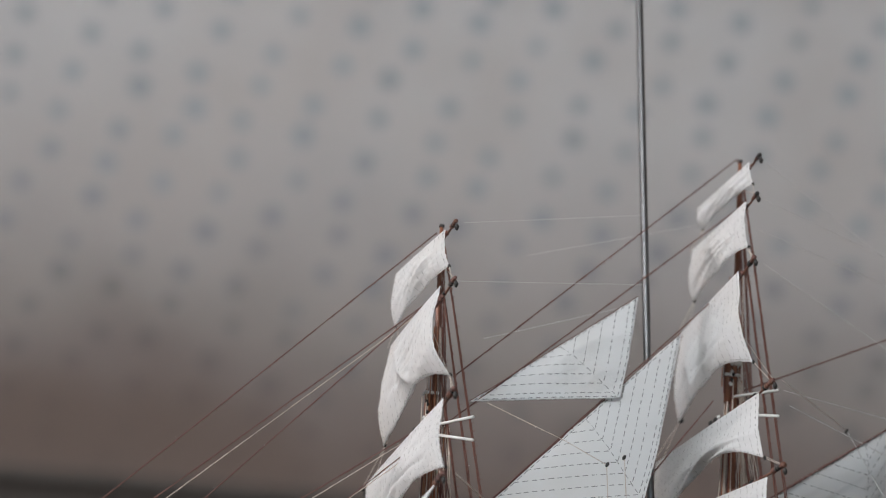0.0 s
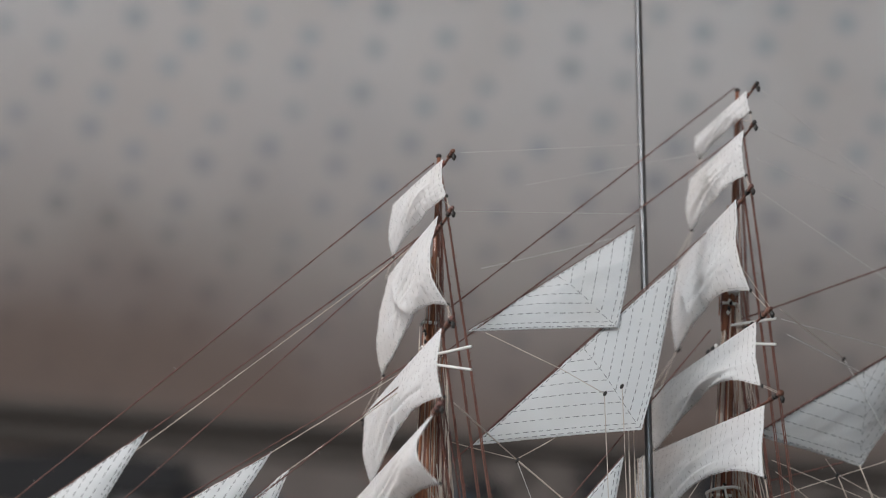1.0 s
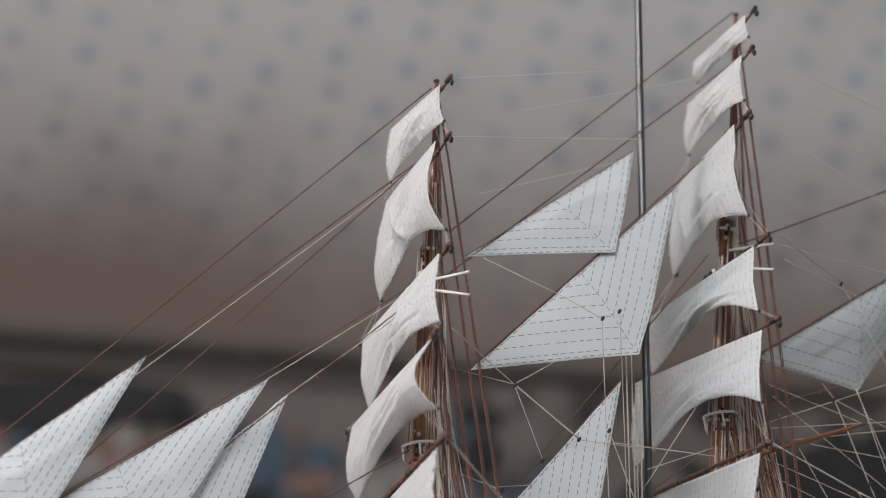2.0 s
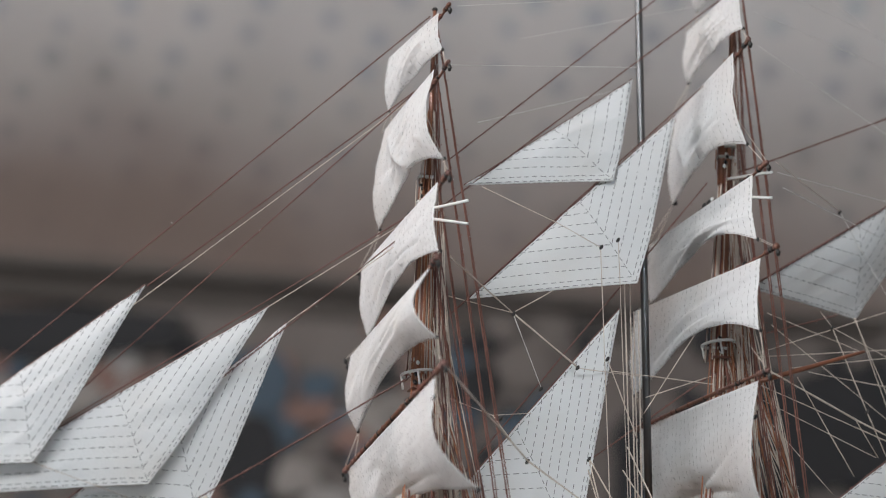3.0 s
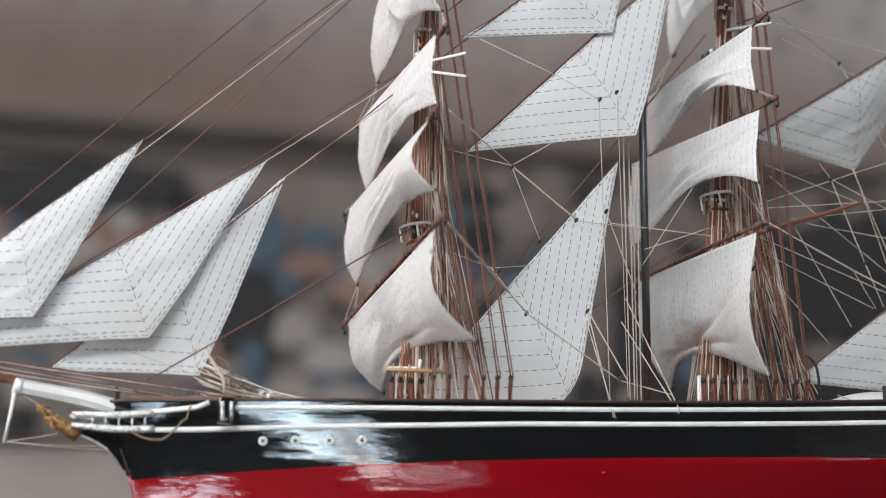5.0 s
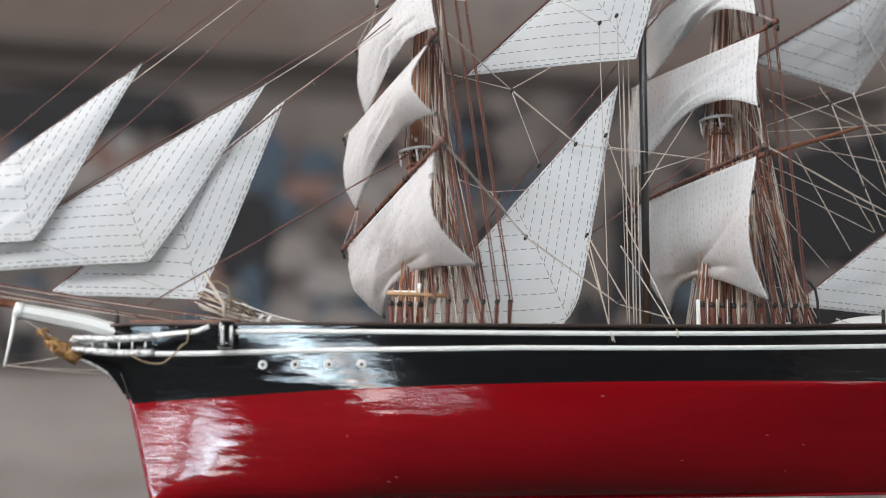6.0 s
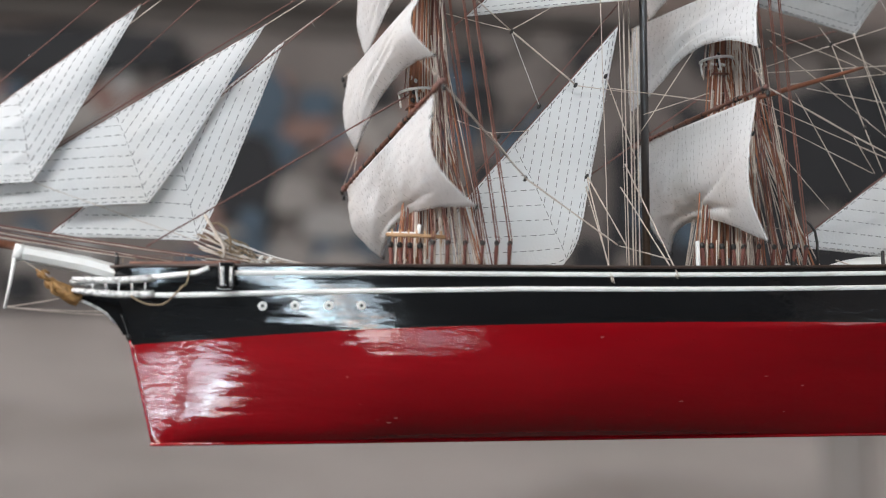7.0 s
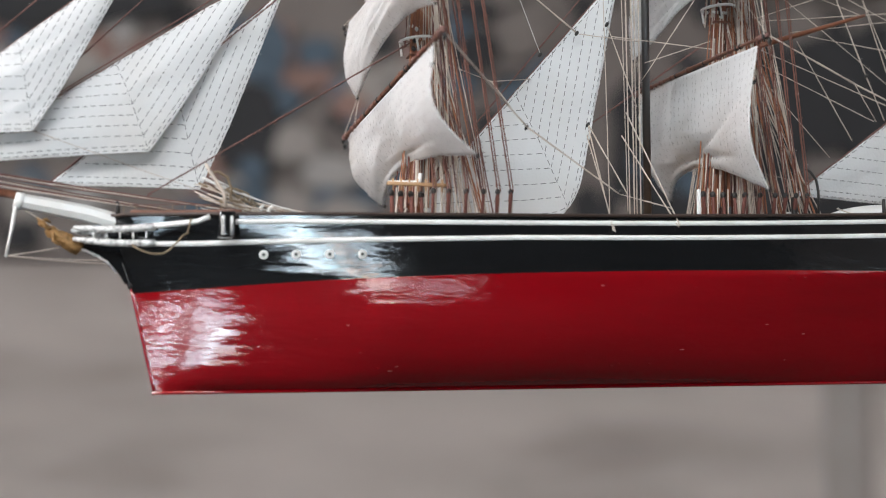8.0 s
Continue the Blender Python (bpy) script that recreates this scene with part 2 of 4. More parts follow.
structure(part("floor", box_bm((ROOM_X0 - 0.4, ROOM_Y0 - 0.4, -0.2), (ROOM_X1 + 0.4, ROOM_Y1 + 0.4, 0)), FLOORSTONE, None, smooth=False))
structure(part("ceiling", box_bm((ROOM_X0 - 0.4, ROOM_Y0 - 0.4, ROOM_TOP), (ROOM_X1 + 0.4, ROOM_Y1 + 0.4, ROOM_TOP + 0.2)), PLASTER, None, smooth=False))
# the south wall is unseen, kept dark so the glossy hull reflects less
wall_with_openings("wall_south", 0, ROOM_Y0 - 0.4, ROOM_Y0, ROOM_X0 - 0.4, ROOM_X1 + 0.4, ROOM_TOP, openings_of("south"), DARK_WALL)
wall_with_openings("wall_west", 1, ROOM_X0 - 0.4, ROOM_X0, ROOM_Y0, ROOM_Y1, ROOM_TOP, openings_of("west"), STONE)
wall_with_openings("wall_east", 1, ROOM_X1, ROOM_X1 + 0.4, ROOM_Y0, ROOM_Y1, ROOM_TOP, openings_of("east"), STONE)
structure(part("wall_north", box_bm((ROOM_X0 - 0.4, ROOM_Y1, 0), (ROOM_X1 + 0.4, ROOM_Y1 + 0.4, 3.9)), STONE, None, smooth=False))


def window_frame(index, wall, c, sill, w, h):
    """Bars of an unseen leaded window in its opening."""
    root = new("window_%d" % index)
    structure(root)
    def bar(name, u0, u1, z0, z1):
        if wall == "south":
            lo, hi = (u0, ROOM_Y0 - 0.16, z0), (u1, ROOM_Y0 - 0.10, z1)
        elif wall == "west":
            lo, hi = (ROOM_X0 - 0.16, u0, z0), (ROOM_X0 - 0.10, u1, z1)
        else:
            lo, hi = (ROOM_X1 + 0.10, u0, z0), (ROOM_X1 + 0.16, u1, z1)
        part(name, box_bm(lo, hi), FRAME, root, smooth=False)
    for k in range(4):
        u = c - w / 2 + k * w / 3
        bar("mullion", max(u - 0.035, c - w / 2), min(u + 0.035, c + w / 2), sill, sill + h)
    for k in range(1, 5):
        z = sill + k * h / 5
        for j in range(3):
            bar("glazing_bar", c - w / 2 + j * w / 3 + 0.035, c - w / 2 + (j + 1) * w / 3 - 0.035, z - 0.02, z + 0.02)
    # tinted panes behind the bars, added to mottle what the hull reflects
    for k in range(5):
        for j in range(3):
            u0, u1, z0, z1 = c - w / 2 + j * w / 3, c - w / 2 + (j + 1) * w / 3, sill + k * h / 5, sill + (k + 1) * h / 5
            if wall == "south":
                lo, hi = (u0, ROOM_Y0 - 0.170, z0), (u1, ROOM_Y0 - 0.164, z1)
            elif wall == "west":
                lo, hi = (ROOM_X0 - 0.170, u0, z0), (ROOM_X0 - 0.164, u1, z1)
            else:
                lo, hi = (ROOM_X1 + 0.164, u0, z0), (ROOM_X1 + 0.170, u1, z1)
            part("pane", box_bm(lo, hi), MOTTLING_GLASS, root, smooth=False)


for i, (wl, c, s, w, h, p) in enumerate(UNSEEN_WINDOWS):
    window_frame(i + 1, wl, c, s, w, h)

# vault: rises from the cornice and leans over the nave
VAULT_R, VAULT_Z = 6.0, 3.50


def vault_point(x, a, lift=0.0):
    r = VAULT_R - lift
    return Vector((x, ROOM_Y1 - 0.01 - VAULT_R + r * math.cos(a), VAULT_Z + r * math.sin(a)))


verts, faces = [], []
NA, NX = 24, 24
for i in range(NA + 1):
    for j in range(NX + 1):
        verts.append(vault_point(-6 + 12 * j / NX, math.radians(45) * i / NA))
for i in range(NA):
    for j in range(NX):
        a = i * (NX + 1) + j
        faces.append((a, a + 1, a + NX + 2, a + NX + 1))
vault = structure(mesh_object("vault", verts, faces, SHADED_STAINED))
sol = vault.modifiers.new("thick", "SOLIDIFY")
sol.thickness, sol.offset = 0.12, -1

# painted dots on the vault, in slanting rows
rnd = random.Random(4)
verts, faces = [], []
for i in range(-18, 30):
    for j in range(-3, 26):
        x = -1.55 + 0.205 * i + 0.052 * j + rnd.uniform(-0.03, 0.03)
        arc = 0.56 + 0.133 * j - 0.062 * i + rnd.uniform(-0.024, 0.024)
        if not (0.25 < arc < 2.9 and -3 < x < 3):
            continue
        a, rr = arc / VAULT_R, rnd.uniform(0.032, 0.047)
        b0 = len(verts)
        for k in range(12):
            w = 2 * math.pi * k / 12
            r2 = rr * (1.0 if k % 2 else 0.72)
            verts.append(vault_point(x + r2 * math.cos(w), a + r2 * math.sin(w) / VAULT_R, 0.004))
        faces.append(tuple(range(b0, b0 + 12)))
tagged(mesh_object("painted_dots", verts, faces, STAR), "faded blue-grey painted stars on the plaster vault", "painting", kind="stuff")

# cornice, sloping a little
bm = bmesh.new()
prof = [(0.0, 0.0), (-0.06, 0.0), (-0.08, 0.03), (-0.05, 0.07), (-0.12, 0.10), (-0.12, 0.14), (0.0, 0.14)]
rows = []
for x, z0 in ((-6.0, 4.06), (6.0, 3.22)):
    rows.append([bm.verts.new((x, ROOM_Y1 - 0.004 + 0.0 + py, z0 - 0.14 + pz)) for py, pz in prof])
for k in range(len(prof)):
    bm.faces.new((rows[0][k], rows[0][(k + 1) % len(prof)], rows[1][(k + 1) % len(prof)], rows[1][k]))
bm.faces.new(rows[0])
bm.faces.new(rows[1][::-1])
structure(part("cornice", bm, DARKSTONE, None, smooth=False))

# wall painting below the cornice
mural = tagged(new("wall_painting"), "dark faded wall painting with blue, red and cream patches", "painting")
mural.location = (0, ROOM_Y1 - 0.06, 2.62)
part("ground", box_bm((-3.2, 0, 0), (3.2, 0.056, 0.95)), MURAL_COLOURS[0], mural, smooth=False)
rnd = random.Random(11)


def patch(x, z, w, h, mat, n):
    """A worn painted shape with an uneven outline."""
    v = []
    for k in range(14):
        a = 2 * math.pi * k / 14
        f = rnd.uniform(0.75, 1.1)
        v.append((x + w * f * math.cos(a), -0.003 - 0.0003 * n, max(0.01, min(0.94, z + 0.33 + h * f * math.sin(a)))))
    mesh_object("painted_patch", v, [tuple(range(14))], mat, mural)


rnd_p = random.Random(5)
patch(1.3, 0.05, 0.46, 0.46, MURAL_COLOURS[4], 0.5)
patch(0.75, 0.0, 0.25, 0.34, MURAL_COLOURS[4], 0.4)
for n in range(170):
    x = rnd_p.uniform(-1.9, 1.9)
    left = x < 0
    k = rnd_p.choice((1, 1, 3, 4, 0, 5, 2)) if left else rnd_p.choice((4, 4, 4, 4, 1, 0))
    patch(x, rnd_p.uniform(-0.28, 0.55), rnd_p.uniform(0.04, 0.10), rnd_p.uniform(0.04, 0.11), MURAL_COLOURS[k], n)
patch(-0.44, 0.25, 0.09, 0.05, MURAL_COLOURS[2], 171)
patch(-0.31, 0.16, 0.07, 0.05, MURAL_COLOURS[2], 179)
patch(-0.60, 0.36, 0.10, 0.12, MURAL_COLOURS[1], 172)
patch(-0.33, -0.20, 0.10, 0.06, MURAL_COLOURS[3], 173)
patch(-0.62, -0.06, 0.05, 0.06, MURAL_COLOURS[1], 176)
patch(-0.62, 0.08, 0.09, 0.17, MURAL_COLOURS[4], 168)
patch(-0.49, 0.03, 0.10, 0.07, MURAL_COLOURS[3], 167)
patch(-0.36, -0.06, 0.12, 0.06, MURAL_COLOURS[5], 169)
patch(-0.50, -0.17, 0.09, 0.07, MURAL_COLOURS[3], 170)
patch(-0.26, 0.10, 0.05, 0.10, MURAL_COLOURS[1], 177)
patch(-0.70, 0.05, 0.06, 0.10, MURAL_COLOURS[4], 178)
patch(-1.25, 0.30, 0.12, 0.08, MURAL_COLOURS[3], 174)
patch(-1.35, 0.52, 0.5, 0.11, MURAL_COLOURS[4], 180)
for n in range(14):
    patch(rnd_p.uniform(0.95, 1.85), rnd_p.uniform(-0.25, 0.5), rnd_p.uniform(0.10, 0.2), rnd_p.uniform(0.08, 0.16), MURAL_COLOURS[4], 181 + n)
# pilaster at the wall's end
structure(part("pilaster", box_bm((1.392, ROOM_Y1 - 0.12, 0), (1.95, ROOM_Y1 - 0.034, 2.3), 0.01), STONE, None, smooth=False))

# darker strip standing in for the shade on the wall beside the pilaster
structure(part("wall_strip", box_bm((1.25, ROOM_Y1 - 0.05, 0), (1.388, ROOM_Y1 - 0.03, 2.3), 0.004), SHADE_GREY, None, smooth=False))

# ---- the model ship ----
ship = tagged(new("model_ship"), "hanging wooden model clipper with white sails, black and red glossy hull", "model ship")
ship.matrix_basis = pose(0, 2.2, 1.931, 0, 0, 15)


def z_rail(x):
    return -1.07 + 0.02286 * x + 3.5e-5 * x * x


def z_water(x):
    return -57.5 + 0.0535 * x - 3.5e-5 * x * x


def z_keel(x):
    return -168.6 + 0.034 * (x + 280)


def x_stem(z):
    return -280 - 0.238 * (z + 168.6) - 9.0 * max(0.0, min(1.0, (z + 80) / 60)) ** 1.5


X_END = 840.0


def breadth(x, z):
    d = max(0.0, x - x_stem(z))
    zk, zr = z_keel(x), z_rail(x)
    w = max(0.0, min(1.0, (z - zk) / (zr - zk)))
    d += 60 * max(0.0, w - 0.62) * min(1.0, d / 80)
    # straight fine entry that rounds into the parallel middle body
    full = 0.32 * d if d < 120 else 38.4 + 0.32 * 135 * (1 - math.exp(-(d - 120) / 135))
    t = min(1.0, w / 0.63)
    mid = (1 - (1 - t) ** 2.5) ** 0.60 - 0.03 * max(0.0, w - 0.63)
    vee = 0.9 * max(0.0, min(1.0, (d - 28) / 42)) * (1 - 0.85 * max(0.0, min(1.0, (d - 110) / 110))) + 0.8 * max(0.0, min(1.0, (d - 400) / 300))
    mid = mid * (1 - vee) + vee * (t ** 0.85 - 0.03 * max(0.0, w - 0.63))
    slab = 1 - math.exp(-w / 0.042) - 0.01 * w
    k = math.exp(-(d / 105) ** 2.0)
    flare = 24 * max(0.0, w - 0.44) ** 1.4 * min(1.0, d / 25) * math.exp(-(d / 58) ** 2)
    tail = 1 - max(0.0, min(1.0, (x - 560) / 290)) ** 2.2 * (1.1 - 0.45 * w)
    return max(0.6, (full * (mid * (1 - k) + slab * k) + flare) * tail)


def hull_point(s, z_of):
    """s from 0 at the stem to 1 at the stern, on the height line z_of(x)."""
    x = -300.0
    for _ in range(4):
        z = z_of(x)
        x = x_stem(z) + (X_END - x_stem(z)) * s
    z = z_of(x)
    return x, -breadth(x, z), z


S_STEPS = [(i / 110) ** 1.7 for i in range(111)]


def hull_skin(name, low, high, rows, mat, parent, label=""):
    verts, faces = [], []
    for side in (1, -1):
        base = len(verts)
        for r in range(rows + 1):
            f = r / rows
            for s in S_STEPS:
                x, y, z = hull_point(s, lambda x: low(x) + (high(x) - low(x)) * f)
                verts.append(mm((x, y * side, z)))
        n = len(S_STEPS)
        for r in range(rows):
            for i in range(n - 1):
                a = base + r * n + i
                q = (a, a + 1, a + n + 1, a + n)
                faces.append(q if side == 1 else q[::-1])
    return mesh_object(name, verts, faces, mat, parent, label)


hull = hull_skin("hull_side", z_water, z_rail, 14, BLACK, ship, "glossy black painted topsides")
bottom = hull_skin("bottom", z_keel, z_water, 30, RED, ship, "glossy dark red painted bottom")


def hull_strip(name, z_of, half, proud, s0, s1, mat, label=""):
    """A moulding on both sides of the hull, half its height, standing proud of the planks."""
    verts, faces = [], []
    n = 90
    for side in (1, -1):
        base = len(verts)
        for i in range(n + 1):
            s = s0 + (s1 - s0) * (i / n) ** 1.5
            for dz, out in ((-half, -0.6), (-half * 0.8, proud), (half * 0.8, proud), (half, -0.6)):
                x, y, z = hull_point(s, lambda x: z_of(x) + dz)
                verts.append(mm((x, (y - out) * side, z)))
        for i in range(n):
            for k in range(3):
                a = base + i * 4 + k
                q = (a, a + 4, a + 5, a + 1)
                faces.append(q if side == 1 else q[::-1])
    return mesh_object(name, verts, faces, mat, ship, label)


hull_strip("upper_moulding", lambda x: z_rail(x) - 6.9, 2.5, 1.2, 0.085, 0.99, WHITE, "white painted moulding line")
hull_strip("lower_moulding", lambda x: z_rail(x) - 21.0 - 5.5 * max(0, min(1, (60 - x) / 300)), 2.6, 1.2, 0.02, 0.99, WHITE, "white painted moulding line")
hull_strip("cap_rail", lambda x: z_rail(x) + 0.4, 1.7, 2.4, 0.0, 0.995, DARKWOOD, "dark brown wooden cap rail")
# small chips and runs in the red paint
chip = random.Random(3)
for k in range(26):
    x, f = chip.uniform(-270, 430), chip.uniform(0.12, 0.95)
    z = z_keel(x) + (z_water(x) - z_keel(x)) * f
    y = -breadth(x, z)
    bm = bmesh.new()
    bmesh.ops.create_icosphere(bm, subdivisions=1, radius=0.001, matrix=Matrix.Translation(mm((x, y, z))) @ Matrix.Diagonal((chip.uniform(0.8, 3.2), 0.35, chip.uniform(0.5, 1.0), 1)))
    part("paint_chip", bm, CHIP if k % 3 == 0 else RED, bottom)
# deck
verts, faces = [], []
for i, s in enumerate(S_STEPS):
    x, y, z = hull_point(s, lambda x: z_rail(x) - 12)
    verts += [mm((x, y + 0.4, z)), mm((x, 0, z + 2)), mm((x, -y - 0.4, z))]
for i in range(len(S_STEPS) - 1):
    for k in range(2):
        a = i * 3 + k
        faces.append((a, a + 1, a + 4, a + 3))
mesh_object("deck", verts, faces, WOOD, ship)
# keel and stem post
keel_pts = [(-281, 0, z_keel(-281) - 1)] + [(x, 0, z_keel(x) - 1) for x in range(-200, 801, 100)]
tube("keel", keel_pts, 1.7, RED, ship, sides=8)
tube("stem_post", [(x_stem(z) + 1.2, 0, z) for z in range(-72, -44, 4)], 2.6, BLOCK, ship, sides=8)
tube("forefoot", [(x_stem(z) + 1.2, 0, z) for z in range(-168, -71, 8)], 1.5, RED, ship, sides=8)

# portholes, white rings round dark glass
for x in (-184.5, -155.2, -124.4, -94.1):
    for side in (1, -1):
        z = z_rail(x) - 37.5
        y = -breadth(x, z)
        slope = math.atan((breadth(x + 2, z) - breadth(x - 2, z)) / 4)
        m = Matrix.Translation(mm((x, (y - 0.6) * side, z))) @ Matrix.Rotation(-slope * side, 4, "Z") @ Matrix.Rotation(radians(90), 4, "X")
        bm = bmesh.new()
        n1, n2 = 18, 8
        ring = [[bm.verts.new(m @ Vector(((3.2 + 1.25 * math.cos(b)) * math.cos(a) / 1000, (3.2 + 1.25 * math.cos(b)) * math.sin(a) / 1000, 1.1 * math.sin(b) / 1000))) for b in [2 * math.pi * j / n2 for j in range(n2)]] for a in [2 * math.pi * i / n1 for i in range(n1)]]
        for i in range(n1):
            for j in range(n2):
                bm.faces.new((ring[i][j], ring[(i + 1) % n1][j], ring[(i + 1) % n1][(j + 1) % n2], ring[i][(j + 1) % n2]))
        p = part("porthole", bm, WHITE, ship, "white ring with a brass centre")
        bm = bmesh.new()
        bmesh.ops.create_cone(bm, cap_ends=True, segments=14, radius1=0.0022, radius2=0.0018, depth=0.0016, matrix=m)
        part("glass", bm, PORTGLASS, p)
        bm = bmesh.new()
        bmesh.ops.create_cone(bm, cap_ends=True, segments=10, radius1=0.0013, radius2=0.0011, depth=0.0048, matrix=m)
        part("bolt", bm, BLOCK, p)


# ---- masts, yards and sails ----
def mast(name, foot, head, r0, r1):
    foot, head = Vector(foot), Vector(head)
    pts = [foot.lerp(head, k / 12) for k in range(13)]
    rad = [r0 + (r1 - r0) * (k / 12) ** 0.8 for k in range(13)]
    ob = tube(name, pts, rad, MAST, ship, "varnished reddish-brown mast", 12)
    bm = bmesh.new()
    bmesh.ops.create_uvsphere(bm, u_segments=10, v_segments=6, radius=0.0032, matrix=Matrix.Translation(mm(head)) @ Matrix.Diagonal((1, 1, 0.8, 1)))
    part("truck", bm, BLOCK, ob)
    return ob


foremast = mast("foremast", (-27, 0, 4), (-11, 0, 571), 6.2, 2.0)
mainmast = mast("mainmast", (282, 0, 16), (326, 0, 687), 6.6, 2.2)
mizzenmast = mast("mizzenmast", (585, 0, 15), (615, 0, 560), 7.0, 2.0)


def sheet_mesh(name, surface, nu, nv, mat, parent, label="", thick=0.35):
    """A thin cloth with two faces and a hem, from a surface over the unit square."""
    pts = [[Vector(surface(i / nu, j / nv)) for i in range(nu + 1)] for j in range(nv + 1)]
    verts, faces = [], []
    W1 = nu + 1
    for sgn in (1, -1):
        for j in range(nv + 1):
            for i in range(nu + 1):
                a = pts[j][min(i + 1, nu)] - pts[j][max(i - 1, 0)]
                b = pts[min(j + 1, nv)][i] - pts[max(j - 1, 0)][i]
                n = a.cross(b)
                n = n.normalized() if n.length > 1e-6 else Vector((0, 1, 0))
                verts.append((pts[j][i] + sgn * thick * n) / 1000)
    off = (nv + 1) * W1
    for j in range(nv):
        for i in range(nu):
            a = j * W1 + i
            faces.append((a, a + 1, a + W1 + 1, a + W1))
            faces.append((off + a, off + a + W1, off + a + W1 + 1, off + a + 1))
    edge = [i for i in range(W1)] + [j * W1 + nu for j in range(1, nv + 1)] + [nv * W1 + i for i in range(nu - 1, -1, -1)] + [j * W1 for j in range(nv - 1, 0, -1)]
    for k in range(len(edge)):
        a, b = edge[k], edge[(k + 1) % len(edge)]
        faces.append((a, off + a, off + b, b))
    return mesh_object(name, verts, faces, mat, parent, label)


def stitches(parent, surface, paths, dash, gap, width, mat, lift=0.55):
    """Sewn dashes along paths of (u, v) on a sail's two faces."""
    verts, faces = [], []
    rr = random.Random(len(paths) * 7 + 1)
    for path in paths:
        pts, nor = [], []
        for u, v in path:
            p = Vector(surface(u, v))
            e = 0.01
            a = Vector(surface(min(u + e, 1), v)) - Vector(surface(max(u - e, 0), v))
            b = Vector(surface(u, min(v + e, 1))) - Vector(surface(u, max(v - e, 0)))
            n = a.cross(b)
            pts.append(p)
            nor.append(n.normalized() if n.length > 1e-6 else Vector((0, 1, 0)))
        cum = [0.0]
        for i in range(1, len(pts)):
            cum.append(cum[-1] + (pts[i] - pts[i - 1]).length)

        def at(d):
            i = 1
            while i < len(cum) - 1 and cum[i] < d:
                i += 1
            f = (d - cum[i - 1]) / max(1e-6, cum[i] - cum[i - 1])
            return pts[i - 1].lerp(pts[i], f), nor[i - 1].lerp(nor[i], f)
        d = rr.uniform(0.5, gap)
        while d + dash < cum[-1]:
            ln = dash * rr.uniform(0.75, 1.15)
            p, n = at(d)
            q, _ = at(min(cum[-1], d + ln))
            side = (q - p).cross(n)
            if side.length > 1e-6:
                side = side.normalized() * width / 2
                for sgn in (1, -1):
                    o = n * lift * sgn
                    b0 = len(verts)
                    verts += [(p - side + o) / 1000, (q - side + o) / 1000, (q + side + o) / 1000, (p + side + o) / 1000]
                    faces.append((b0, b0 + 1, b0 + 2, b0 + 3))
            d += ln + gap * rr.uniform(0.8, 1.2)
    if verts:
        return tagged(mesh_object("stitching", verts, faces, mat, parent), kind="stuff")


SAIL_COUNT = [0]
YARDS = []
edge_rnd = random.Random(33)


